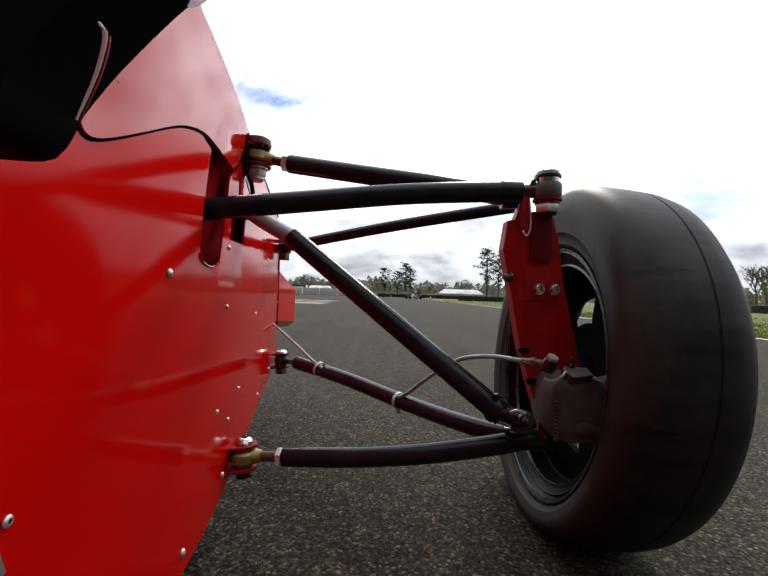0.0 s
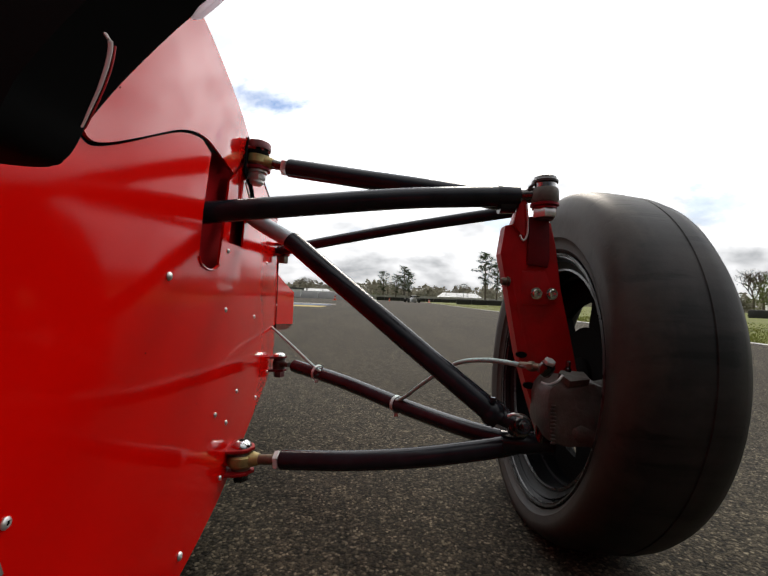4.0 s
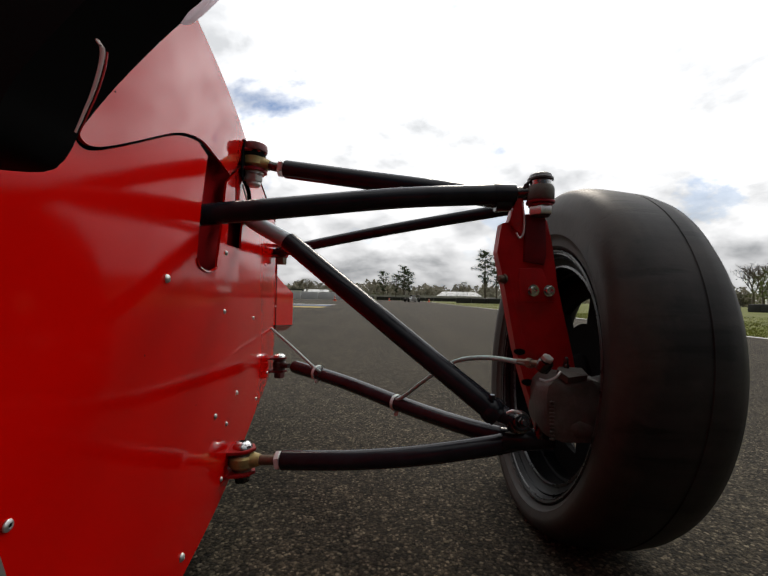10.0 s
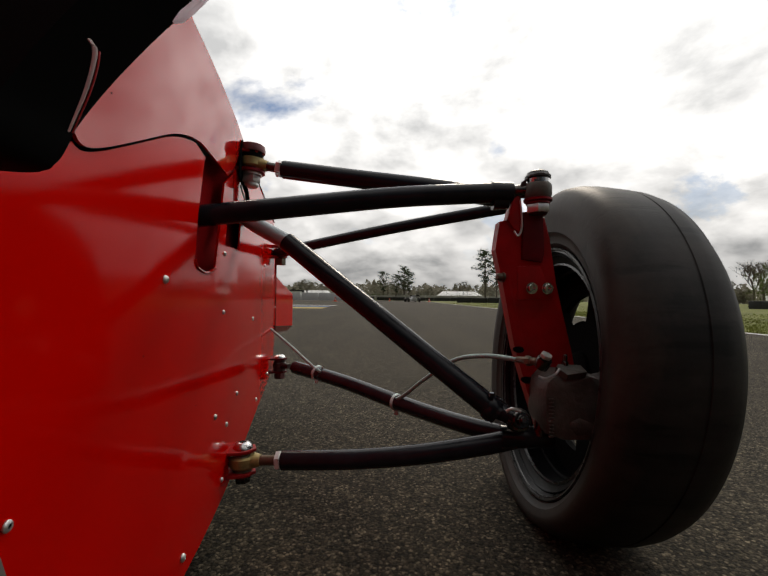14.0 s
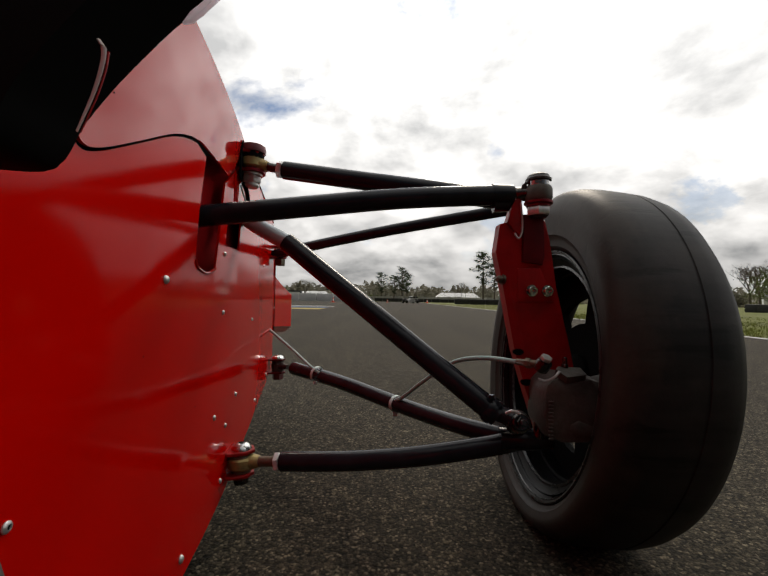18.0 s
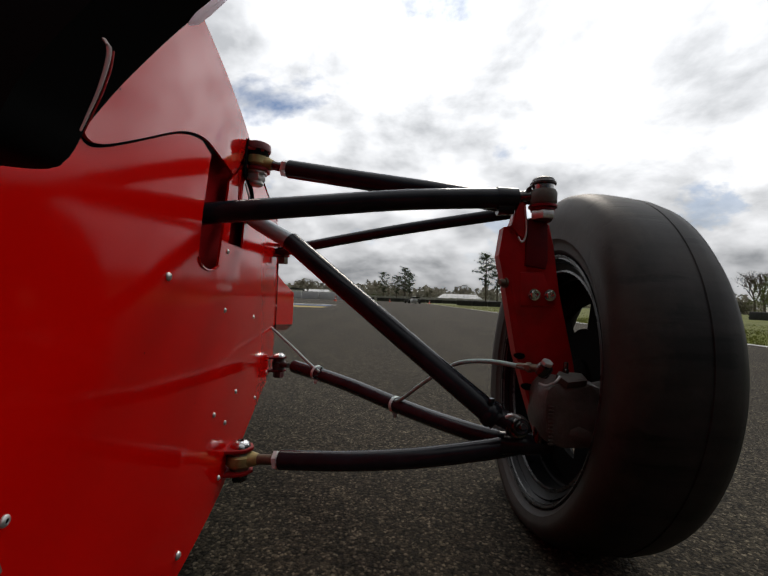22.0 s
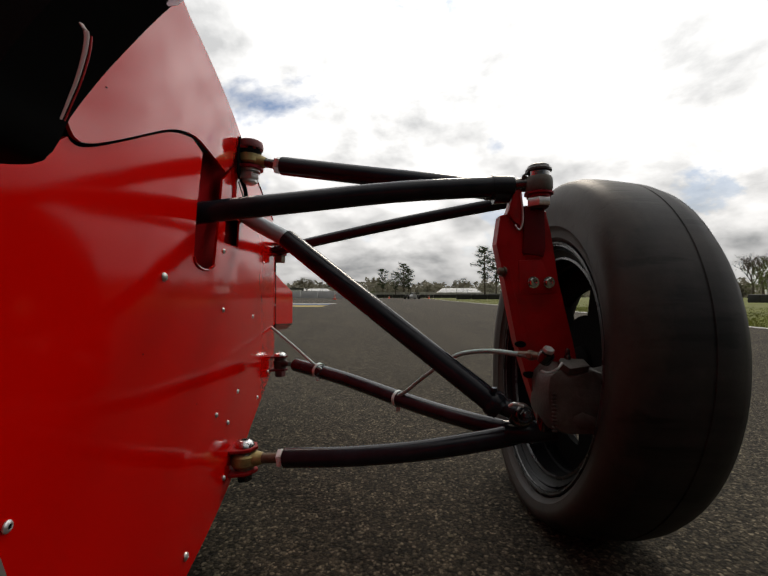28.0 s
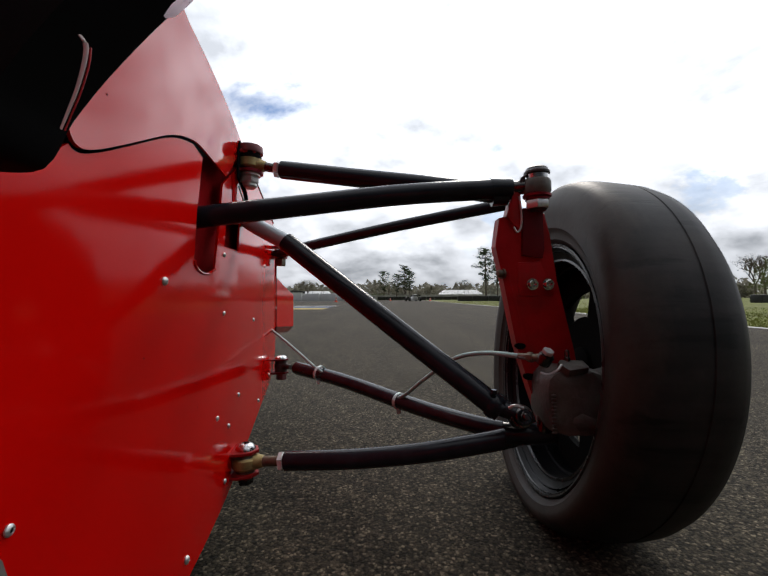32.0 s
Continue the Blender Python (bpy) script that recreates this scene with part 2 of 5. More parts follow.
M_LILAC = mat("pale_lilac", (0.88, 0.85, 0.90), 0.5, vary=0.1, scale=30)
# pale colour painted for the reflection streak on the mirror pod
M_STREAK = mat("pale_reflection_streak", (0.55, 0.47, 0.45), 0.5, vary=0.2, scale=60)
M_BARE = mat("scuffed_bare_metal", (0.22, 0.19, 0.17), 0.6, metal=0.3, vary=0.3, scale=40)

M_GRASSLAND = mat("short_grass", (0.115, 0.128, 0.030), 0.9, vary=0.45, scale=1.6, bump=0.8, bump_scale=30, spec=0.2, dirt=(0.17, 0.16, 0.06), dirt_amount=0.7, dirt_scale=0.35)
M_BLADE = mat("grass_blade", (0.115, 0.130, 0.026), 0.7, vary=0.4, scale=3, spec=0.3, dirt=(0.20, 0.19, 0.07), dirt_amount=0.5, dirt_scale=5)
M_WHITE_LINE = mat("worn_white_paint", (0.62, 0.61, 0.57), 0.7, vary=0.12, scale=14, bump=0.4, bump_scale=130, dirt=(0.12, 0.115, 0.105), dirt_amount=0.85, dirt_scale=9)
M_KERB_Y = mat("worn_yellow_paint", (0.42, 0.31, 0.05), 0.75, vary=0.3, scale=20, bump=0.5, bump_scale=120, dirt=(0.07, 0.066, 0.06), dirt_amount=1.0, dirt_scale=5)
M_KERB_B = mat("worn_blue_paint", (0.06, 0.12, 0.24), 0.75, vary=0.3, scale=20, bump=0.5, bump_scale=120, dirt=(0.07, 0.066, 0.06), dirt_amount=1.0, dirt_scale=5)
M_BARRIER = mat("black_conveyor_belt", (0.02, 0.02, 0.02), 0.7, vary=0.4, scale=2, dirt=(0.07, 0.065, 0.055), dirt_amount=0.6, dirt_scale=1.5, per_object=0.25)
M_CONCRETE = mat("pale_concrete", (0.42, 0.41, 0.38), 0.85, vary=0.2, scale=1.2, bump=0.2, bump_scale=20, dirt=(0.2, 0.19, 0.17), dirt_amount=0.7, dirt_scale=0.9, per_object=0.15)
M_POST = mat("galvanised_post", (0.3, 0.31, 0.32), 0.5, metal=0.4, vary=0.2, scale=4)
M_WIRE = mat("fence_wire", (0.22, 0.23, 0.24), 0.6, metal=0.4, vary=0.2, scale=4)
M_TENT = mat("white_marquee_fabric", (0.78, 0.78, 0.77), 0.7, vary=0.06, scale=1.0)
M_CONE = mat("orange_cone_plastic", (0.75, 0.07, 0.02), 0.5, vary=0.1)
M_CONE_BAND = mat("white_cone_band", (0.75, 0.75, 0.73), 0.4, vary=0.08)
M_BARK = mat("bark", (0.10, 0.08, 0.062), 0.9, vary=0.35, scale=2.5)
M_PINE = mat("pine_needles", (0.042, 0.062, 0.030), 0.8, vary=0.5, scale=0.5, spec=0.25)
M_LEAF = mat("spring_leaves", (0.095, 0.12, 0.035), 0.8, vary=0.5, scale=0.4, spec=0.25)
M_TWIG = mat("bare_twigs", (0.13, 0.105, 0.085), 0.9, vary=0.3, scale=0.6)
# far woods: pale twigs, lightened further so haze sits in the colour
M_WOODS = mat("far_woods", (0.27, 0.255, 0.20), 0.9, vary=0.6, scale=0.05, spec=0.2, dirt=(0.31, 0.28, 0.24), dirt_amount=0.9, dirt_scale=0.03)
M_SIGN = mat("dark_sign_board", (0.03, 0.03, 0.035), 0.5, vary=0.1)
M_SIGN_BAR = mat("white_sign_paint", (0.7, 0.7, 0.68), 0.5, vary=0.05)
M_ROOF = mat("grey_roof", (0.16, 0.15, 0.15), 0.7, vary=0.2, scale=1)
M_GLASS_DARK = mat("dark_window", (0.02, 0.022, 0.026), 0.12, vary=0.1)
M_WHITE_CAR = mat("white_bodywork", (0.7, 0.7, 0.7), 0.3, vary=0.04, coat=0.4)


def asphalt_material():
    """Worn asphalt: light and dark stone chips in dark binder, with patches and tyre marks."""
    m = bpy.data.materials.new("worn_asphalt")
    m.use_nodes = True
    n, l = m.node_tree.nodes, m.node_tree.links
    bsdf = n["Principled BSDF"]
    co = n.new("ShaderNodeTexCoord")
    vo = n.new("ShaderNodeTexVoronoi")
    vo.inputs["Scale"].default_value = 235
    wob = n.new("ShaderNodeTexNoise")
    wob.inputs["Scale"].default_value, wob.inputs["Detail"].default_value = 160, 3
    l.new(co.outputs["Object"], wob.inputs["Vector"])
    off = n.new("ShaderNodeVectorMath")
    off.operation = "MULTIPLY_ADD"
    off.inputs[1].default_value = (0.007, 0.007, 0.0)
    l.new(wob.outputs["Color"], off.inputs[0])
    l.new(co.outputs["Object"], off.inputs[2])
    l.new(off.outputs[0], vo.inputs["Vector"])
    chips = n.new("ShaderNodeValToRGB")
    e = chips.color_ramp.elements
    e[0].position, e[0].color = 0.0, (0.011, 0.0090, 0.0058, 1)
    e[1].position, e[1].color = 1.0, (0.175, 0.145, 0.100, 1)
    for at, tone in ((0.55, (0.040, 0.0328, 0.0213, 1)), (0.86, (0.074, 0.0605, 0.0395, 1))):
        mid = e.new(at)
        mid.color = tone
    sep = n.new("ShaderNodeSeparateColor")
    l.new(vo.outputs["Color"], sep.inputs[0])
    l.new(sep.outputs[0], chips.inputs[0])
    edge = n.new("ShaderNodeValToRGB")
    edge.color_ramp.elements[0].position, edge.color_ramp.elements[0].color = 0.45, (1, 1, 1, 1)
    edge.color_ramp.elements[1].position, edge.color_ramp.elements[1].color = 0.85, (0.27, 0.265, 0.26, 1)
    l.new(vo.outputs["Distance"], edge.inputs[0])
    mul = n.new("ShaderNodeMixRGB")
    mul.blend_type = "MULTIPLY"
    mul.inputs["Fac"].default_value = 1.0
    l.new(chips.outputs[0], mul.inputs["Color1"])
    l.new(edge.outputs[0], mul.inputs["Color2"])
    big = n.new("ShaderNodeTexNoise")
    big.inputs["Scale"].default_value, big.inputs["Detail"].default_value, big.inputs["Roughness"].default_value = 0.7, 8, 0.6
    l.new(co.outputs["Object"], big.inputs["Vector"])
    patch = n.new("ShaderNodeMapRange")
    patch.inputs["From Min"].default_value, patch.inputs["From Max"].default_value = 0.3, 0.7
    patch.inputs["To Min"].default_value, patch.inputs["To Max"].default_value = 0.82, 1.20
    l.new(big.outputs["Fac"], patch.inputs["Value"])
    stretch = n.new("ShaderNodeMapping")
    stretch.inputs["Scale"].default_value = (2.2, 0.04, 1)
    l.new(co.outputs["Object"], stretch.inputs[0])
    marks = n.new("ShaderNodeTexNoise")
    marks.inputs["Scale"].default_value, marks.inputs["Detail"].default_value = 1.0, 5
    l.new(stretch.outputs[0], marks.inputs["Vector"])
    mark_r = n.new("ShaderNodeMapRange")
    mark_r.inputs["From Min"].default_value, mark_r.inputs["From Max"].default_value = 0.35, 0.65
    mark_r.inputs["To Min"].default_value, mark_r.inputs["To Max"].default_value = 0.85, 1.12
    l.new(marks.outputs["Fac"], mark_r.inputs["Value"])
    fine = n.new("ShaderNodeTexNoise")
    fine.inputs["Scale"].default_value, fine.inputs["Detail"].default_value, fine.inputs["Roughness"].default_value = 26, 5, 0.7
    l.new(co.outputs["Object"], fine.inputs["Vector"])
    mottle = n.new("ShaderNodeMapRange")
    mottle.inputs["From Min"].default_value, mottle.inputs["From Max"].default_value = 0.32, 0.68
    mottle.inputs["To Min"].default_value, mottle.inputs["To Max"].default_value = 0.62, 1.40
    l.new(fine.outputs["Fac"], mottle.inputs["Value"])
    worn = n.new("ShaderNodeMath")
    worn.operation = "MULTIPLY"
    l.new(patch.outputs[0], worn.inputs[0])
    l.new(mottle.outputs[0], worn.inputs[1])
    prod = n.new("ShaderNodeMath")
    prod.operation = "MULTIPLY"
    l.new(worn.outputs[0], prod.inputs[0])
    l.new(mark_r.outputs[0], prod.inputs[1])
    sc = n.new("ShaderNodeVectorMath")
    sc.operation = "SCALE"
    l.new(mul.outputs[0], sc.inputs[0])
    l.new(prod.outputs[0], sc.inputs["Scale"])
    l.new(sc.outputs[0], bsdf.inputs["Base Color"])
    bsdf.inputs["Roughness"].default_value = 0.9
    bsdf.inputs["Specular IOR Level"].default_value = 0.16
    b = n.new("ShaderNodeBump")
    b.inputs["Strength"].default_value, b.inputs["Distance"].default_value = 0.55, 0.003
    b.invert = True
    l.new(vo.outputs["Distance"], b.inputs["Height"])
    l.new(b.outputs[0], bsdf.inputs["Normal"])
    return m


WHEEL = Matrix.Translation((0.2570, 0.6864, 0.2756)) @ pose(0, 0, 0, 0, 0, -1.26) @ pose(0, 0, 0, 0, 5.45, 0) @ pose(0, 0, 0, 0, 90, 0)
BASE = Vector((0, 0.6, 0))
TYRE_AXIS = WHEEL.to_3x3() @ Vector((0, 0, 1))
TYRE_FACE = TYRE_AXIS.dot(WHEEL.translation - BASE)


def add_scrub(m):
    """Scrub marks that run across the tread, and dust on its inner shoulder."""
    n, l = m.node_tree.nodes, m.node_tree.links
    bsdf = n["Principled BSDF"]
    old = bsdf.inputs["Base Color"].links[0].from_socket
    co = n.new("ShaderNodeTexCoord")
    mp = n.new("ShaderNodeMapping")
    mp.inputs["Scale"].default_value = (5, 30, 46)
    l.new(co.outputs["Object"], mp.inputs[0])
    tx = n.new("ShaderNodeTexNoise")
    tx.inputs["Scale"].default_value, tx.inputs["Detail"].default_value = 1.0, 5
    l.new(mp.outputs[0], tx.inputs["Vector"])
    mr = n.new("ShaderNodeMapRange")
    mr.inputs["From Min"].default_value, mr.inputs["From Max"].default_value = 0.3, 0.7
    mr.inputs["To Min"].default_value, mr.inputs["To Max"].default_value = 0.5, 1.5
    l.new(tx.outputs["Fac"], mr.inputs["Value"])
    mp2 = n.new("ShaderNodeMapping")
    mp2.inputs["Scale"].default_value = (4, 42, 42)
    mp2.inputs["Location"].default_value = (3.1, 0.7, 1.9)
    l.new(co.outputs["Object"], mp2.inputs[0])
    tx2 = n.new("ShaderNodeTexNoise")
    tx2.inputs["Scale"].default_value, tx2.inputs["Detail"].default_value = 1.0, 3
    l.new(mp2.outputs[0], tx2.inputs["Vector"])
    cut = n.new("ShaderNodeMapRange")
    cut.inputs["From Min"].default_value, cut.inputs["From Max"].default_value = 0.58, 0.64
    cut.inputs["To Min"].default_value, cut.inputs["To Max"].default_value = 1.0, 0.35
    l.new(tx2.outputs["Fac"], cut.inputs["Value"])
    both = n.new("ShaderNodeMath")
    both.operation = "MULTIPLY"
    l.new(mr.outputs[0], both.inputs[0])
    l.new(cut.outputs[0], both.inputs[1])
    sc = n.new("ShaderNodeVectorMath")
    sc.operation = "SCALE"
    l.new(old, sc.inputs[0])
    l.new(both.outputs[0], sc.inputs["Scale"])
    # pale brown dust that clings to the inner shoulder, in cloudy patches
    axis = n.new("ShaderNodeVectorMath")
    axis.operation = "DOT_PRODUCT"
    axis.inputs[1].default_value = TYRE_AXIS
    l.new(co.outputs["Object"], axis.inputs[0])
    cloud = n.new("ShaderNodeTexNoise")
    cloud.inputs["Scale"].default_value, cloud.inputs["Detail"].default_value, cloud.inputs["Roughness"].default_value = 13, 8, 0.68
    l.new(co.outputs["Object"], cloud.inputs["Vector"])
    drift = n.new("ShaderNodeMath")
    drift.operation = "MULTIPLY_ADD"
    drift.inputs[1].default_value = 0.16
    l.new(cloud.outputs["Fac"], drift.inputs[0])
    l.new(axis.outputs["Value"], drift.inputs[2])
    band = n.new("ShaderNodeValToRGB")
    e = band.color_ramp.elements
    e[0].position, e[0].color = 0.0, (0.35, 0.35, 0.35, 1)
    e[1].position, e[1].color = 1.0, (0, 0, 0, 1)
    for at, tone in ((0.25, 0.9), (0.40, 0.45), (0.52, 0.0)):
        e.new(at).color = (tone, tone, tone, 1)
    span = n.new("ShaderNodeMapRange")
    span.inputs["From Min"].default_value, span.inputs["From Max"].default_value = TYRE_FACE + 0.035, TYRE_FACE + 0.200
    l.new(drift.outputs[0], span.inputs["Value"])
    l.new(span.outputs[0], band.inputs[0])
    dust = n.new("ShaderNodeMixRGB")
    dust.inputs["Color2"].default_value = (0.036, 0.028, 0.0215, 1)
    l.new(band.outputs["Color"], dust.inputs["Fac"])
    l.new(sc.outputs[0], dust.inputs["Color1"])
    l.new(dust.outputs[0], bsdf.inputs["Base Color"])
    bp = n.new("ShaderNodeBump")
    bp.inputs["Strength"].default_value, bp.inputs["Distance"].default_value = 0.07, 0.002
    l.new(both.outputs[0], bp.inputs["Height"])
    first = bsdf.inputs["Normal"].links[0].from_socket
    l.new(first, bp.inputs["Normal"])
    l.new(bp.outputs[0], bsdf.inputs["Normal"])


add_scrub(M_RUBBER)


def let_light_through(m, share):
    """Thin leaves pass some light."""
    n, l = m.node_tree.nodes, m.node_tree.links
    bsdf, out = n["Principled BSDF"], n["Material Output"]
    tr = n.new("ShaderNodeBsdfTranslucent")
    l.new(bsdf.inputs["Base Color"].links[0].from_socket, tr.inputs["Color"])
    mx = n.new("ShaderNodeMixShader")
    mx.inputs[0].default_value = share
    l.new(bsdf.outputs[0], mx.inputs[1])
    l.new(tr.outputs[0], mx.inputs[2])
    l.new(mx.outputs[0], out.inputs["Surface"])


for leafy in (M_PINE, M_LEAF, M_WOODS, M_BLADE, M_TWIG):
    let_light_through(leafy, 0.45)
let_light_through(M_LILAC, 0.85)
M_ASPHALT = asphalt_material()


# ---- building helpers ----


def part(name, bm, material, parent=None, label="", smooth=True):
    """Links a bmesh as one mesh object, under a thing or a part where one is given."""
    bmesh.ops.recalc_face_normals(bm, faces=bm.faces)
    me = bpy.data.meshes.new(name)
    bm.to_mesh(me)
    bm.free()
    me.materials.append(material)
    if smooth:
        me.shade_smooth()
        me.set_sharp_from_angle(angle=radians(38))
    ob = new(name, me)
    if parent:
        ob.parent = parent
    if label:
        ob["label"] = label
    return ob


def thing(name, at, label, category, group="", kind="", turn=0.0):
    ob = new(name)
    ob.empty_display_size = 0.1
    ob.matrix_basis = pose(*at, 0, 0, turn)
    return tagged(ob, label, category, group, kind)


def lathe(profile, n=32, m=None, bm=None, closed=False):
    """Turns a profile of (height, radius) about the z axis."""
    bm = bm or bmesh.new()
    m = m or Matrix()
    rings = []
    for h, r in profile:
        if r < 1e-6:
            rings.append([bm.verts.new(m @ Vector((0, 0, h)))] * n)
        else:
            rings.append([bm.verts.new(m @ Vector((r * math.cos(2 * math.pi * i / n), r * math.sin(2 * math.pi * i / n), h))) for i in range(n)])
    pairs = list(zip(rings, rings[1:])) + ([(rings[-1], rings[0])] if closed else [])
    for a, b in pairs:
        for i in range(n):
            j = (i + 1) % n
            vs = []
            for v in (a[i], a[j], b[j], b[i]):
                if v not in vs:
                    vs.append(v)
            if len(vs) > 2:
                bm.faces.new(vs)
    return bm


def align(a, b):
    """A pose at a whose z axis points to b."""
    a, b = Vector(a), Vector(b)
    return Matrix.Translation(a) @ (b - a).to_track_quat("Z", "X").to_matrix().to_4x4()


def spline(points, steps=10):
    """A smooth run through the points."""
    pts = [Vector(p) for p in points]
    if len(pts) == 2:
        return [pts[0].lerp(pts[1], i / steps) for i in range(steps + 1)]
    ext = [2 * pts[0] - pts[1]] + pts + [2 * pts[-1] - pts[-2]]
    out = []
    for i in range(1, len(ext) - 2):
        p0, p1, p2, p3 = ext[i - 1:i + 3]
        for k in range(steps):
            t = k / steps
            out.append(0.5 * (2 * p1 + (p2 - p0) * t + (2 * p0 - 5 * p1 + 4 * p2 - p3) * t * t + (3 * p1 - p0 - 3 * p2 + p3) * t ** 3))
    out.append(pts[-1])
    return out


def tube(points, radius, n=20, steps=10, bm=None, flat=1.0, cap=True):
    """A rod along a smooth run of points; flat below 1 makes it an upright oval, radius may be (start, end)."""
    bm = bm or bmesh.new()
    run = spline(points, steps)
    r0, r1 = radius if isinstance(radius, tuple) else (radius, radius)
    rings = []
    side = None
    for i, p in enumerate(run):
        d = (run[min(i + 1, len(run) - 1)] - run[max(i - 1, 0)]).normalized()
        ref = Vector((0, 0, 1)) if abs(d.z) < 0.9 else Vector((0, 1, 0))
        u = d.cross(ref).normalized()
        if side is not None and u.dot(side) < 0:
            u = -u
        side = u
        v = u.cross(d)
        r = r0 + (r1 - r0) * i / (len(run) - 1)
        rings.append([bm.verts.new(p + u * r * math.cos(2 * math.pi * k / n) + v * r * flat * math.sin(2 * math.pi * k / n)) for k in range(n)])
    for a, b in zip(rings, rings[1:]):
        for k in range(n):
            bm.faces.new((a[k], a[(k + 1) % n], b[(k + 1) % n], b[k]))
    if cap:
        bm.faces.new(rings[0])
        bm.faces.new(rings[-1][::-1])
    return bm


def box(x0, x1, y0, y1, z0, z1, bevel=0.0, bm=None, m=None):
    bm = bm or bmesh.new()
    made = bmesh.ops.create_cube(bm, size=1.0, matrix=(m or Matrix()) @ Matrix.Translation(((x0 + x1) / 2, (y0 + y1) / 2, (z0 + z1) / 2)) @ Matrix.Diagonal((x1 - x0, y1 - y0, z1 - z0, 1)))
    if bevel:
        edges = {e for v in made["verts"] for e in v.link_edges}
        bmesh.ops.bevel(bm, geom=list(edges), offset=bevel, segments=2, affect="EDGES", profile=0.6)
    return bm


def prism(outline, place, depth, bevel=0.0, bm=None):
    """A plate: the outline's (u, v) points, put in space by place(u, v, w), from w = 0 to w = depth."""
    bm = bm or bmesh.new()
    a = [bm.verts.new(place(u, v, 0.0)) for u, v in outline]
    b = [bm.verts.new(place(u, v, depth)) for u, v in outline]
    fa, fb = bm.faces.new(a), bm.faces.new(b[::-1])
    n = len(a)
    for i in range(n):
        bm.faces.new((a[i], b[i], b[(i + 1) % n], a[(i + 1) % n]))
    if bevel:
        bmesh.ops.bevel(bm, geom=list(set(fa.edges) | set(fb.edges)), offset=bevel, segments=2, affect="EDGES", profile=0.6)
    return bm


HEX = [(math.cos(math.pi * k / 3), math.sin(math.pi * k / 3)) for k in range(6)]


def hexnut(m, r, h, bm=None):
    """A hexagon nut with chamfered corners, standing on m's origin along its z axis."""
    bm = bm or bmesh.new()
    rows = ((0.0, r * 0.93), (h * 0.12, r), (h * 0.88, r), (h, r * 0.93))
    rings = [[bm.verts.new(m @ Vector((x * q, y * q, z))) for x, y in HEX] for z, q in rows]
    for a, b in zip(rings, rings[1:]):
        for k in range(6):
            bm.faces.new((a[k], a[(k + 1) % 6], b[(k + 1) % 6], b[k]))
    bm.faces.new(rings[0][::-1])
    bm.faces.new(rings[-1])
    return bm


# ---- ground ----
def ground_sheet():
    bm = bmesh.new()
    n, rings = 96, (0.0, 6.0, 20.0, 60.0, 150.0, 400.0, 1200.0, 4000.0)
    lathe([(-0.012 if r < 1000 else -0.02, r) for r in rings], n, bm=bm)
    return tagged(part("ground", bm, M_GRASSLAND, smooth=False), "flat mown grass field round the race track", "grass", kind="structure")


ground_sheet()


def edge_x(y):
    """The track's right-hand edge."""
    return 4.30 + 0.034 * y + 0.00012 * y * y


def road_sheet():
    bm = bmesh.new()
    ys = [-60, -25, -10, -4, 0, 4, 8, 14, 22, 32, 45, 60, 78, 88]
    left = [bm.verts.new((-95 - 0.2 * y, y, 0.0)) for y in ys]
    mid = [bm.verts.new((-2.0, y, 0.0)) for y in ys]
    right = [bm.verts.new((edge_x(y), y, 0.0)) for y in ys]
    for i in range(len(ys) - 1):
        bm.faces.new((left[i], mid[i], mid[i + 1], left[i + 1]))
        bm.faces.new((mid[i], right[i], right[i + 1], mid[i + 1]))
    return tagged(part("road", bm, M_ASPHALT, smooth=False), "wide grey asphalt race track with coarse stone chips", "road", kind="structure")


road_sheet()


def edge_line():
    bm = bmesh.new()
    ys = [-40 + 4 * i for i in range(33)]
    a = [bm.verts.new((edge_x(y) - 0.17, y, 0.004)) for y in ys]
    b = [bm.verts.new((edge_x(y) - 0.07, y, 0.004)) for y in ys]
    for i in range(len(ys) - 1):
        bm.faces.new((a[i], b[i], b[i + 1], a[i + 1]))
    return tagged(part("edge_line", bm, M_WHITE_LINE, smooth=False), "worn white painted line along the track edge", "road marking", kind="structure")


edge_line()

# ---- the racing car ----
car = thing("racing_car", (0, 0.6, 0), "red single-seater racing car with black wishbones and a slick tyre", "racing car")


def cpart(name, bm, material, parent=None, label="", smooth=True):
    """A part of the car, given in the place's own metres."""
    bmesh.ops.translate(bm, verts=bm.verts, vec=-BASE)
    return part(name, bm, material, parent or car, label, smooth)


def side_x(y):
    """The outer face of the tub's flank: widest beside the dash, narrowing towards the nose and the cockpit."""
    return -0.144 - 0.1507 * y - 0.262 * max(0.0, 0.65 - y) ** 2


def skin(outline, proud, thick, step=0.02):
    """A sheet cut to the outline's (u, v) points and rolled to the flank's curve, its face standing proud of it."""
    bm = prism(outline, lambda u, v, w: (w, u, v), thick)
    for k in range(2, 60):
        bmesh.ops.bisect_plane(bm, geom=bm.verts[:] + bm.edges[:] + bm.faces[:], plane_co=(0, k * step, 0), plane_no=(0, 1, 0))
    for vert in bm.verts:
        vert.co.x = side_x(vert.co.y) + proud - vert.co.x
    return bm


def flank(u, v, w):
    return (side_x(u) - w, u, v)


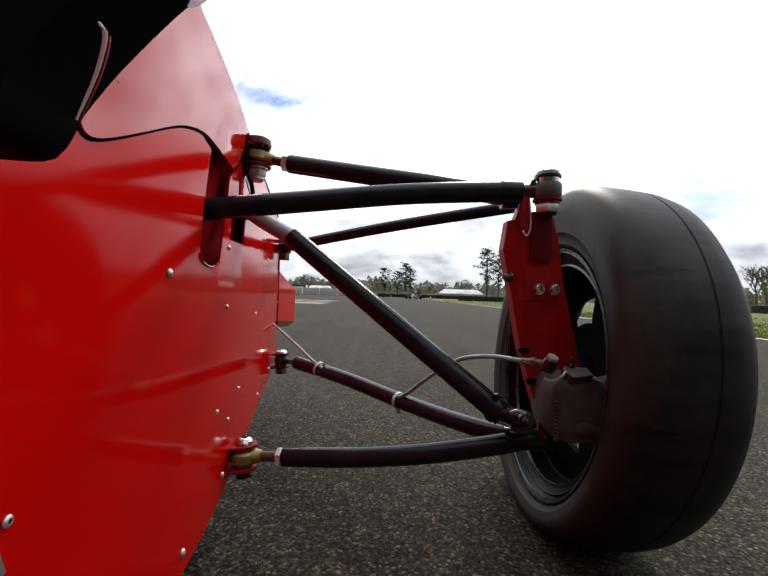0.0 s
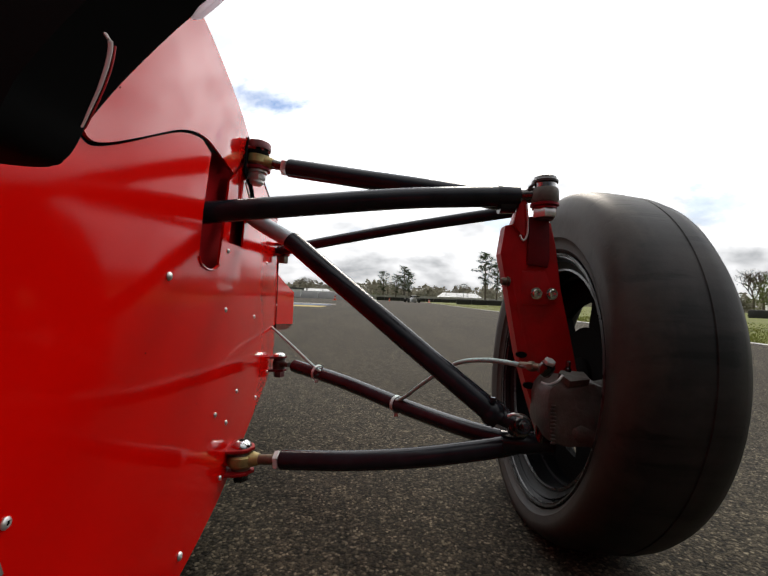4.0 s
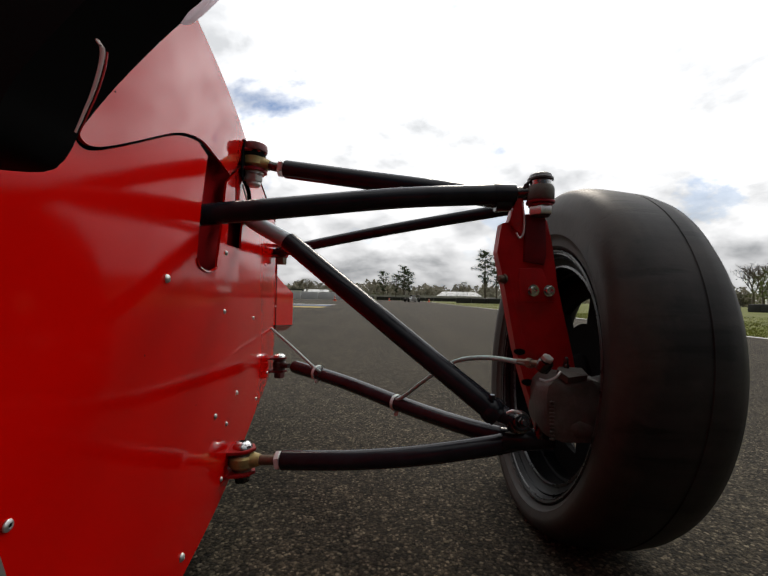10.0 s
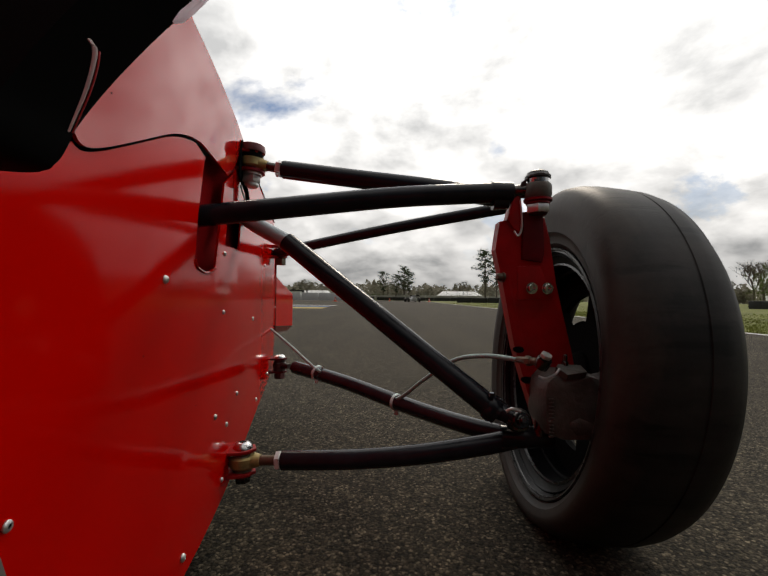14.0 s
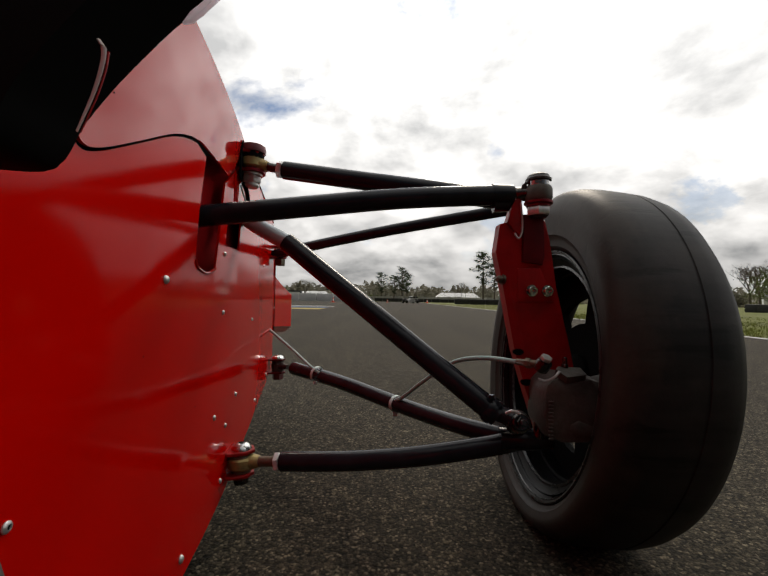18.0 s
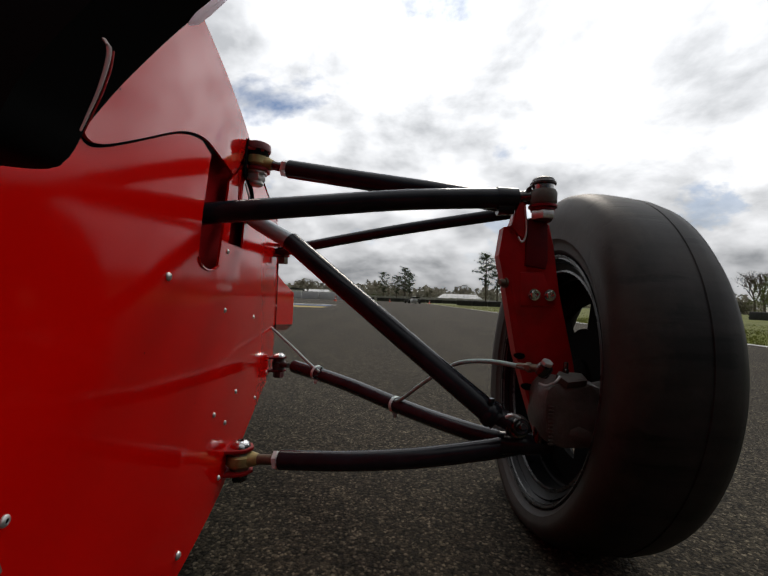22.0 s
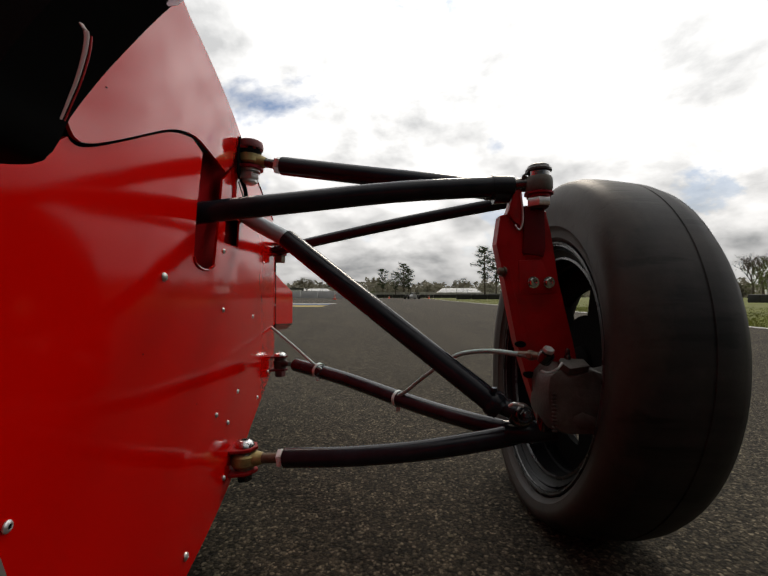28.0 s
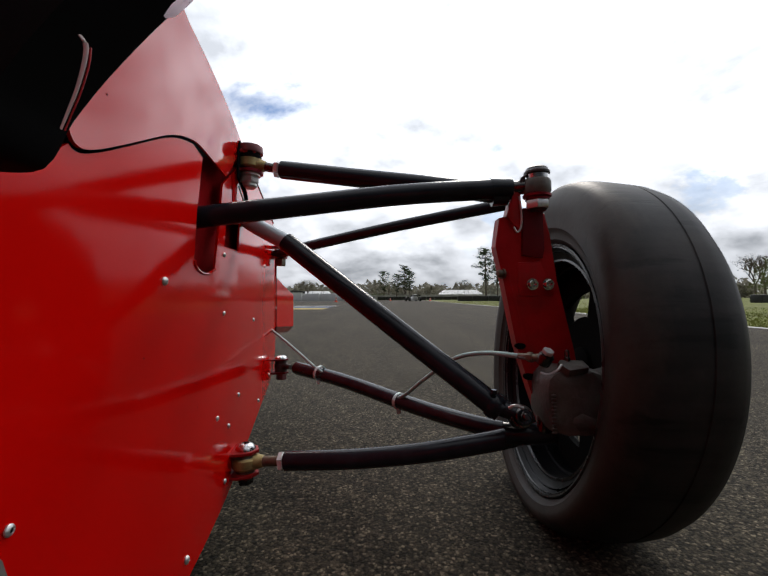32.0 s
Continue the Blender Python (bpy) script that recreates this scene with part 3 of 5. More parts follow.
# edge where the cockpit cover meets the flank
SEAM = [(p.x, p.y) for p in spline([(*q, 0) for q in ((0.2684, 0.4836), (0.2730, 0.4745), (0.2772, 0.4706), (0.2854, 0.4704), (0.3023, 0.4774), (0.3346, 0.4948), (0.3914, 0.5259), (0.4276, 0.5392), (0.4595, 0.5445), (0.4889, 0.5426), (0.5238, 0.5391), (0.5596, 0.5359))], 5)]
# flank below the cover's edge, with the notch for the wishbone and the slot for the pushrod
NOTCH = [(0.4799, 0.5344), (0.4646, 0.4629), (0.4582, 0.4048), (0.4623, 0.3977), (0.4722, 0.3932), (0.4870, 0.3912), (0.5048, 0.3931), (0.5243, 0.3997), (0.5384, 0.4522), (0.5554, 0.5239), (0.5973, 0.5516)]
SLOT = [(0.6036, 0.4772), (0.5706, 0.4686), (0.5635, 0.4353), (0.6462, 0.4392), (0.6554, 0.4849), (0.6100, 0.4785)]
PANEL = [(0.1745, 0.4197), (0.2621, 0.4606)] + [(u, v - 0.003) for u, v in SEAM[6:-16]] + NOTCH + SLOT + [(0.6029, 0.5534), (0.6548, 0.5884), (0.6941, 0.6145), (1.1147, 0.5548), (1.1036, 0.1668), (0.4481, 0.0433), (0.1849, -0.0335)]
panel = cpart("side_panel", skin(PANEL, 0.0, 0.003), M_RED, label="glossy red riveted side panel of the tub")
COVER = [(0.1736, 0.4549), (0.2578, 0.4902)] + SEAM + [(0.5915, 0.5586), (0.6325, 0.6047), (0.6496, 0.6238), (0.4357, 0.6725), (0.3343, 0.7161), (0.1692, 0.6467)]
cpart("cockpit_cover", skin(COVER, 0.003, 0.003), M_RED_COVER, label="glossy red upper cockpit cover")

TAB = [(0.2223, 0.2214), (0.2326, 0.2060), (0.2368, 0.1918), (0.2233, 0.1804)]
cpart("scuffed_corner", skin(TAB, 0.0015, 0.0015), M_BARE, panel, "scuffed bare metal edge")

# inner tub: black core behind the skins
core = bmesh.new()
rows = []
for y in (0.05, 0.15, 0.25, 0.35, 0.5, 0.65, 1.08):
    z0, z1 = 0.036 + 0.1406 * y, 0.706 - 0.1377 * y
    xo, xi = side_x(y) - 0.03, -0.85 + 0.12 * y
    rows.append([core.verts.new(p) for p in ((xo, y, z0), (xo, y, z1), (xi, y, z1), (xi, y, z0))])
for a, b in zip(rows, rows[1:]):
    for k in range(4):
        core.faces.new((a[k], a[(k + 1) % 4], b[(k + 1) % 4], b[k]))
core.faces.new(rows[0])
core.faces.new(rows[-1][::-1])
cpart("tub_core", core, M_BLACK, smooth=False)
# plain red shell that closes the tub: top deck, far flank, rear bulkhead
deck = bmesh.new()
rows = []
for y in (0.02, 0.12, 0.25, 0.4, 0.65, 1.10):
    z1 = 0.7225 - 0.1377 * y
    rows.append([deck.verts.new(p) for p in ((side_x(y) - 0.002, y, z1), (side_x(y) - 0.05, y, z1 + 0.012), (-0.82 + 0.12 * y, y, z1 + 0.012), (-0.87 + 0.12 * y, y, z1), (-0.87 + 0.12 * y, y, 0.0184 + 0.1406 * y))])
for a, b in zip(rows, rows[1:]):
    for k in range(4):
        deck.faces.new((a[k], a[k + 1], b[k + 1], b[k]))
cpart("body_shell", deck, M_RED)
# plain unseen sidepod and rear tub, added to close the back and block light
pod_rear = bmesh.new()
rows = []
for y, x1, z0, z1 in ((-0.34, 0.30, 0.07, 0.44), (-0.40, 0.36, 0.05, 0.50), (-0.80, 0.38, 0.05, 0.52), (-1.50, 0.20, 0.05, 0.46)):
    rows.append([pod_rear.verts.new(p) for p in ((-0.24, y, z0), (x1 - 0.05, y, z0), (x1, y, z0 + 0.05), (x1, y, z1 - 0.09), (x1 - 0.08, y, z1), (-0.24, y, z1))])
for a, b in zip(rows, rows[1:]):
    for k in range(6):
        pod_rear.faces.new((a[k], a[(k + 1) % 6], b[(k + 1) % 6], b[k]))
pod_rear.faces.new(rows[-1][::-1])
cpart("unseen_sidepod", pod_rear, M_RED, label="unseen red side body, added to block light from behind")
cpart("unseen_intake", prism([(-0.22, 0.09), (0.26, 0.09), (0.29, 0.13), (0.29, 0.36), (0.24, 0.43), (-0.22, 0.43)], lambda u, v, w: (u, -0.36 - w, v), 0.02), M_BLACK, label="unseen black front of the added side body")
rear = bmesh.new()
rows = []
for y, z1 in ((0.02, 0.72), (-0.45, 0.66), (-1.50, 0.78)):
    rows.append([rear.verts.new(p) for p in ((-0.26, y, 0.03), (-0.26, y, z1 - 0.08), (-0.32, y, z1), (-0.80, y, z1), (-0.86, y, z1 - 0.08), (-0.86, y, 0.03))])
for a, b in zip(rows, rows[1:]):
    for k in range(6):
        rear.faces.new((a[k], a[(k + 1) % 6], b[(k + 1) % 6], b[k]))
rear.faces.new(rows[-1][::-1])
cpart("unseen_rear_tub", rear, M_RED, label="plain unseen red tub, added to close the car behind the dash")
# red inner plate seen inside the notch
INNER = [(0.4494, 0.5335), (0.4167, 0.3777), (0.8032, 0.3670), (0.8507, 0.6354)]
cpart("inner_plate", skin(INNER, -0.018, 0.003), M_RED_DULL)
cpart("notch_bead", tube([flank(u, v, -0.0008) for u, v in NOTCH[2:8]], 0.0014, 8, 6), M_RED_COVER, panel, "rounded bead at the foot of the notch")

# black plate puts the dark gap behind the upper bracket into colour
DARK_GAP = [(0.6315, 0.6180), (0.6480, 0.6170), (0.6560, 0.5960), (0.6300, 0.5480), (0.6160, 0.5540), (0.6180, 0.5954)]
cpart("dark_gap_plate", prism(DARK_GAP, lambda u, v, w: (side_x(u) + 0.0055 - w, u, v), 0.002), M_BLACK, panel, "black plate drawn as the dark gap behind the upper bracket")

# nose ahead of the tub
nose = bmesh.new()
rows = []
for y, dx, z0, z1, inner in ((1.103, 0.0, 0.261, 0.446, 0.30), (1.22, 0.012, 0.254, 0.421, 0.28), (1.36, 0.030, 0.245, 0.394, 0.26)):
    x = side_x(y) + dx
    rows.append([nose.verts.new(p) for p in ((x, y, z0 + 0.02), (x, y, z1 - 0.02), (x - 0.03, y, z1), (x - inner, y, z1), (x - inner, y, z0), (x - 0.02, y, z0))])
for a, b in zip(rows, rows[1:]):
    for k in range(6):
        nose.faces.new((a[k], a[(k + 1) % 6], b[(k + 1) % 6], b[k]))
nose.faces.new(rows[0])
nose.faces.new(rows[-1][::-1])
cpart("nose_cone", nose, M_RED, label="glossy red nose cone")

# black tube stands for the dark open seam between panel and nose
cpart("seam_gap", tube([(side_x(1.116) + 0.001, 1.116, 0.262), (side_x(1.116) + 0.001, 1.116, 0.40), (side_x(1.114) + 0.001, 1.114, 0.54)], 0.0022, 8, 4), M_BLACK, panel, "black tube drawn as the dark gap ahead of the side panel")

# rivets along the panel
RIVETS = [(0.3925, 0.3776), (0.5616, 0.3387), (0.7784, 0.3182), (0.6489, 0.2019), (0.5366, 0.1967), (0.5893, 0.1698), (0.4450, 0.0675), (0.5721, 0.0961), (0.8367, 0.1440), (0.5611, 0.4230), (0.9152, 0.4358), (0.9912, 0.1692), (1.1158, 0.3339)]
for i, (u, v) in enumerate(RIVETS):
    r = 0.0046 if i in (0, 6) else 0.0036
    m = align((side_x(u), u, v), (side_x(u) + 1, u + 0.15, v))
    rivet = cpart("rivet", lathe([(0, r), (r * 0.25, r), (r * 0.6, r * 0.72), (r * 0.72, r * 0.34), (r * 0.5, r * 0.3), (r * 0.5, 0)], 14, m), M_STEEL, panel, "aluminium rivet head" if i == 0 else "")
u, v = (0.2372, 0.2209)
m = align((side_x(u), u, v), (side_x(u) + 1, u + 0.15, v))
cpart("button_screw", lathe([(0, 0.0038), (0.0009, 0.0038), (0.0019, 0.0029), (0.0022, 0.0018), (0.0014, 0.0016), (0.0014, 0)], 18, m), M_STEEL, panel, "button-head steel screw")
cpart("screw_socket", hexnut(m @ pose(0, 0, 0.0014), 0.0016, 0.0003), M_BLACK, panel)


def clevis(at, width, gap, name, paint=None, label="red steel clevis bracket"):
    """Two lugs with a bolt through them and a rod end between; returns the bracket."""
    paint = paint or M_RED_METAL
    at = Vector(at)
    m = Matrix.Translation(at)
    wall = side_x(at.y) - at.x

    def lug(z):
        out = [(wall - 0.002, -width * 0.62), (wall - 0.002, width * 0.62), (0.0, width * 0.5), (width * 0.34, width * 0.36), (width * 0.5, 0.0), (width * 0.34, -width * 0.36), (0.0, -width * 0.5)]
        return prism(out, lambda a, b, w: m @ Vector((a, b, z + w)), 0.0048, 0.0012)
    bracket = cpart(name, lug(gap / 2), paint, label=label)
    cpart("lower_lug", lug(-gap / 2 - 0.0048), paint, bracket)
    return bracket, m


def rod_end(m, r, toward, shank, parent, thread=None, metal=None, label="yellow-plated spherical rod end"):
    """A spherical rod end: eye, ball, neck and shank."""
    metal = metal or M_BRASS
    eye = cpart("rod_end", lathe([(-r * 0.42, r * 0.62), (-r * 0.46, r * 0.86), (-r * 0.3, r), (r * 0.3, r), (r * 0.46, r * 0.86), (r * 0.42, r * 0.62)], 24, m), metal, parent, label)
    cpart("ball", lathe([(-r * 0.62, r * 0.4), (-r * 0.4, r * 0.6), (0, r * 0.72), (r * 0.4, r * 0.6), (r * 0.62, r * 0.4)], 18, m), M_STEEL, eye)
    start = m.translation
    d = (Vector(toward) - start).normalized()
    cpart("neck", tube([start + d * r * 0.75, start + d * r * 1.45], (r * 0.62, r * 0.42), 16, 3), metal, eye)
    cpart("shank", tube([start + d * r * 1.3, start + d * shank], r * 0.38, 14, 4), thread or metal, eye)
    return eye


def settle(points, shift=-0.0062):
    """Suspension points drawn inboard: most at the wheel, nothing at the tub."""
    return [Vector(p) + Vector((shift * min(1, max(0, (Vector(p).x + 0.25) / 0.40)), 0, 0)) for p in points]


# upper front pick-up
UF = Vector((-0.2253, 0.6500, 0.5859))
bracket, m = clevis(UF, 0.040, 0.026, "upper_bracket")
cpart("spacer", lathe([(0.0165, 0), (0.0165, 0.0215), (0.020, 0.0225), (0.028, 0.0215), (0.030, 0.0185), (0.030, 0)], 28, m), M_MAROON, bracket, "worn maroon anodised cap")
cpart("sleeve", lathe([(0.0165, 0), (0.0165, 0.019), (0.004, 0.020), (0.004, 0)], 24, m), M_BLACK, bracket)
cpart("ring", lathe([(-0.0175, 0), (-0.0175, 0.0225), (-0.0130, 0.023), (-0.0130, 0)], 28, m), M_RED_ANOD, bracket)
cpart("washer", lathe([(-0.0215, 0), (-0.0215, 0.0175), (-0.0175, 0.0175), (-0.0175, 0)], 24, m), M_STEEL, bracket)
cpart("lock_nut", hexnut(m @ pose(0, 0, -0.034), 0.0155, 0.0125), M_STEEL, bracket, "bright lock nut")
cpart("nut_collar", lathe([(-0.041, 0), (-0.041, 0.0095), (-0.038, 0.0125), (-0.034, 0.0125), (-0.034, 0)], 20, m), M_STEEL, bracket)
UF_OUT = Vector((-0.1672, 0.6450, 0.5739))
rod_end(m, 0.020, UF_OUT, 0.050, bracket, M_DARK_STEEL)
m2 = align(Vector((-0.1807, 0.6460, 0.5762)), UF_OUT)
cpart("jam_nut", hexnut(m2, 0.0140, 0.010), M_STEEL, bracket, "bright jam nut")

# wiring that comes out under the upper pick-up
cpart("wire", tube([(side_x(0.636) + 0.002, 0.636, 0.545), (side_x(0.644) + 0.004, 0.644, 0.535), (side_x(0.650) + 0.006, 0.652, 0.524), (side_x(0.660) + 0.004, 0.662, 0.512)], 0.0014, 8, 5), M_TIE, label="thin white wire")
cpart("cable", tube([(side_x(0.640) + 0.004, 0.642, 0.552), (side_x(0.650) + 0.009, 0.652, 0.536), (side_x(0.660) + 0.010, 0.662, 0.514)], 0.0036, 10, 5), M_BLACK, label="black cable")

# lower rear pick-up
LR = Vector((-0.2185, 0.6200, 0.1045))
bracket, m = clevis(LR, 0.042, 0.030, "lower_bracket")
cpart("bolt_head", lathe([(0.0185, 0), (0.0185, 0.0155), (0.021, 0.0155), (0.0265, 0.012), (0.0290, 0.007), (0.0292, 0.0052), (0.0245, 0.0050), (0.0245, 0)], 24, m), M_CHROME, bracket, "domed steel bolt head with a hexagon socket")
cpart("socket", hexnut(m @ pose(0, 0, 0.0246), 0.0050, 0.0008), M_BLACK, bracket)
cpart("spacer", lathe([(-0.0145, 0), (-0.0145, 0.0150), (-0.011, 0.0150), (-0.009, 0.0110), (0.009, 0.0110), (0.011, 0.0150), (0.0145, 0.0150), (0.0145, 0)], 24, m), M_JOINT, bracket)
cpart("lock_nut", hexnut(m @ pose(0, 0, -0.033), 0.0120, 0.0135), M_DARK_STEEL, bracket, "oily lock nut under the lower lug")
LR_OUT = Vector((-0.1511, 0.6120, 0.1088))
rod_end(m, 0.0205, LR_OUT, 0.058, bracket, M_JOINT)
m2 = align(Vector((-0.1630, 0.6135, 0.1070)), LR_OUT)
cpart("jam_nut", hexnut(m2, 0.0145, 0.008), M_NUT, bracket, "bright jam nut")

# lower front pick-up
LF = Vector((-0.2807, 1.0600, 0.1793))
bracket, m = clevis(LF, 0.040, 0.030, "lower_bracket", M_RED_SHADED, "dark red steel clevis bracket")
cpart("bolt_head", lathe([(0.0185, 0), (0.0185, 0.0165), (0.024, 0.0145), (0.028, 0.008), (0.028, 0)], 20, m), M_CHROME, bracket)
cpart("lock_nut", hexnut(m @ pose(0, 0, -0.036), 0.0145, 0.018), M_MAROON, bracket)
cpart("spacer", lathe([(-0.0145, 0), (-0.0145, 0.0165), (0.0145, 0.0150), (0.0145, 0)], 22, m), M_CAP, bracket)
LF_OUT = Vector((-0.2277, 1.0200, 0.1799))
rod_end(m, 0.0175, LF_OUT, 0.04, bracket, metal=M_CAP, label="dirty dark spherical rod end")

# track-rod pick-up
TR = Vector((-0.2827, 1.0600, 0.4850))
bracket, m = clevis(TR, 0.036, 0.024, "steering_bracket")
cpart("lock_nut", hexnut(m @ pose(0, 0, -0.036), 0.0135, 0.019), M_JOINT, bracket)
cpart("bolt_head", lathe([(0.015, 0), (0.015, 0.0125), (0.020, 0.0105), (0.022, 0)], 18, m), M_STEEL, bracket)

# upper wishbone
OUT_U = Vector((0.1838, 0.5450, 0.5112))
wish = cpart("upper_wishbone", tube(settle([(-0.2506, 0.5000, 0.4626), (-0.2237, 0.5030, 0.4670), (-0.1056, 0.5150, 0.4829), (0.0264, 0.5300, 0.5002), (0.1657, 0.5440, 0.5116)]), 0.0142, 24, 10), M_BLACK_TUBE, label="black powder-coated upper wishbone")
cpart("front_tube", tube(settle([UF_OUT, (-0.0320, 0.6120, 0.5486), (0.0881, 0.5800, 0.5259), (0.1690, 0.5550, 0.5070)]), (0.0150, 0.0138), 24, 10), M_BLACK_TUBE, wish)
cpart("tube_end", tube(settle([(0.1546, 0.5435, 0.5108), OUT_U]), (0.0158, 0.0150), 22, 3), M_BLACK_TUBE, wish)
cpart("reinforcing_strap", tube(settle([(0.1579, 0.5460, 0.4990), (0.1799, 0.5460, 0.4990)]), (0.012, 0.010), 10, 3), M_BLACK_TUBE, wish)

# pushrod
push = cpart("pushrod", tube([(-0.1562, 0.6500, 0.4545), (0.0142, 0.5900, 0.3218), (0.1631, 0.5300, 0.2078)], 0.0158, 24, 10), M_BLACK_TUBE, label="black pushrod")
cpart("pushrod_end", tube([(-0.2724, 0.6900, 0.5307), (-0.2224, 0.6710, 0.4904), (-0.1545, 0.6500, 0.4528)], (0.0135, 0.0140), 20, 6), M_SILVER, push, "bright aluminium pushrod end")
cpart("spring_wire", tube([(-0.2078, 0.6670, 0.4947), (-0.1728, 0.6560, 0.4756), (-0.1491, 0.6480, 0.4572)], 0.0012, 8, 5), M_STEEL, push)
cpart("clip", lathe([(0, 0.0175), (0.004, 0.0185), (0.010, 0.0185), (0.013, 0.0175)], 20, align((0.1504, 0.5360, 0.2180), (0.1631, 0.5300, 0.2078))), M_BLACK_TUBE, push)
cpart("clip_screw", hexnut(align((0.1517, 0.5220, 0.2320), (0.1518, 0.5220, 0.2461)), 0.004, 0.006), M_BLACK_TUBE, push)
PE = Vector((0.1852, 0.5150, 0.2045))
m = align(PE, PE + Vector((0.02, -0.95, 0.26)))
pe = cpart("pushrod_joint", lathe([(-0.016, 0), (-0.016, 0.0135), (-0.012, 0.0155), (0.000, 0.0155), (0.003, 0.0140), (0.0035, 0.0112), (0.0095, 0.0108), (0.011, 0.0095), (0.011, 0)], 28, m), M_DARK_STEEL, push, "oily dark spherical joint")
cpart("shank", tube([PE, (0.1657, 0.5300, 0.2117)], (0.0105, 0.0125), 14, 4), M_BLACK_TUBE, pe)
cpart("lock_nut", hexnut(m @ pose(0, 0, 0.011, 0, 0, 20), 0.0072, 0.0055), M_DARK_STEEL, pe)
cpart("bolt_end", lathe([(0.0165, 0.0046), (0.0200, 0.0046), (0.0212, 0.0036), (0.0212, 0)], 18, m), M_DARK_STEEL, pe, "steel bolt end")
cpart("grease_clip", tube([PE + Vector((-0.0185, -0.008, 0.0135)), PE + Vector((-0.0125, -0.012, 0.0175)), PE + Vector((-0.0020, -0.014, 0.0150))], 0.0022, 8, 5), M_STEEL, pe, "bright clip over the joint")

push.location.x = -0.0065

# track rod
cpart("track_rod", tube([(-0.2975, 1.0600, 0.4785), (-0.2025, 0.9900, 0.4910), (0.0135, 0.8800, 0.5198), (0.2503, 0.7600, 0.5443)], (0.0132, 0.0122), 20, 10), M_BLACK_TUBE, label="black steering track rod")

# lower wishbone
low = cpart("lower_wishbone", tube(settle([LR_OUT, (-0.0451, 0.5900, 0.1202), (0.0563, 0.5680, 0.1375), (0.1512, 0.5500, 0.1595), (0.1987, 0.5400, 0.1744)]), (0.0148, 0.0138), 24, 10), M_BLACK_TUBE, label="black powder-coated lower wishbone")
cpart("front_tube", tube(settle([LF_OUT, (-0.0898, 0.8800, 0.1755), (0.0535, 0.7200, 0.1646), (0.1350, 0.6000, 0.1702), (0.1904, 0.5450, 0.1727)]), (0.0165, 0.0125), 24, 10), M_BLACK_TUBE, low)
cpart("outer_joint", tube(settle([(0.1692, 0.5420, 0.1737), (0.2013, 0.5380, 0.1751), (0.2366, 0.5350, 0.1761)]), (0.0165, 0.0135), 20, 4), M_BLACK_TUBE, low)
cpart("ball_stud", lathe([(0, 0.008), (0.02, 0.0075), (0.026, 0.004), (0.026, 0)], 16, align((0.2115, 0.5300, 0.1804), (0.2117, 0.5300, 0.2052))), M_DARK_STEEL, low)

# brake hose and its ties
hose = cpart("brake_hose", tube(settle([(-0.3070, 1.0520, 0.2790), (-0.2971, 1.0450, 0.2730), (-0.2285, 1.0000, 0.2306), (-0.1595, 0.9300, 0.1944), (-0.1049, 0.9150, 0.1685), (-0.0222, 0.8400, 0.1562), (0.0288, 0.7380, 0.1731), (0.0704, 0.6900, 0.2147), (0.1017, 0.6500, 0.2487), (0.1263, 0.6100, 0.2698), (0.1562, 0.5650, 0.2802), (0.1826, 0.5200, 0.2826), (0.1954, 0.5000, 0.2831)]), (0.0033, 0.0034), 12, 8), M_HOSE, label="braided steel brake hose")
for a, b, r in (((-0.1556, 0.9350, 0.1830), (-0.1500, 0.9300, 0.1815), 0.0162), ((0.0266, 0.7470, 0.1653), (0.0302, 0.7430, 0.1649), 0.0143)):
    m = align(a, b)
    tie = cpart("cable_tie", lathe([(-0.0032, r), (-0.0032, r + 0.0014), (0.0032, r + 0.0014), (0.0032, r)], 24, m, closed=True), M_TIE, hose, "white nylon cable tie")
    cpart("tie_head", box(-0.005, 0.003, -0.012, -0.004, -r - 0.007, -r + 0.001, 0.001, m=Matrix.Translation(a)), M_TIE, tie)

# fabricated upright


def face_on(depth):
    """Puts outline points (x, z) into the plane across the car at that distance ahead."""
    return lambda u, v, w: (u, depth + w, v)


BLADE = [(0.1766, 0.4740), (0.2287, 0.4767), (0.2352, 0.4451), (0.2440, 0.3835), (0.2560, 0.3300), (0.2640, 0.2952), (0.2800, 0.2210), (0.2749, 0.1767), (0.2296, 0.1794), (0.2010, 0.2952), (0.1787, 0.3863), (0.1722, 0.4273)]
upright = cpart("upright", prism(BLADE, face_on(0.540), 0.03, 0.003), M_RED_METAL, label="red painted fabricated steel upright")
# folded flange along its inboard edge, with three oval holes
EDGE = [((0.1663, 0.5425, 0.4707), (0.1803, 0.5395, 0.4728)), ((0.1605, 0.5425, 0.4311), (0.1745, 0.5395, 0.4293)), ((0.1697, 0.5425, 0.3902), (0.1836, 0.5395, 0.3887)), ((0.1877, 0.5420, 0.2955), (0.2043, 0.5395, 0.2958)), ((0.2032, 0.5415, 0.2419), (0.2184, 0.5390, 0.2411)), ((0.2211, 0.5405, 0.1849), (0.2321, 0.5380, 0.1857))]
fold = bmesh.new()
ring = []
for p, q in EDGE:
    p, q = Vector(p), Vector(q)
    back = Vector((0, 0.022, 0))
    ring.append([fold.verts.new(c) for c in (p, q, q + back, p + back)])
for g, h in zip(ring, ring[1:]):
    for k in range(4):
        fold.faces.new((g[k], g[(k + 1) % 4], h[(k + 1) % 4], h[k]))
fold.faces.new(ring[0])
fold.faces.new(ring[-1][::-1])
strap = cpart("side_flange", fold, M_RED_METAL, upright, smooth=False)
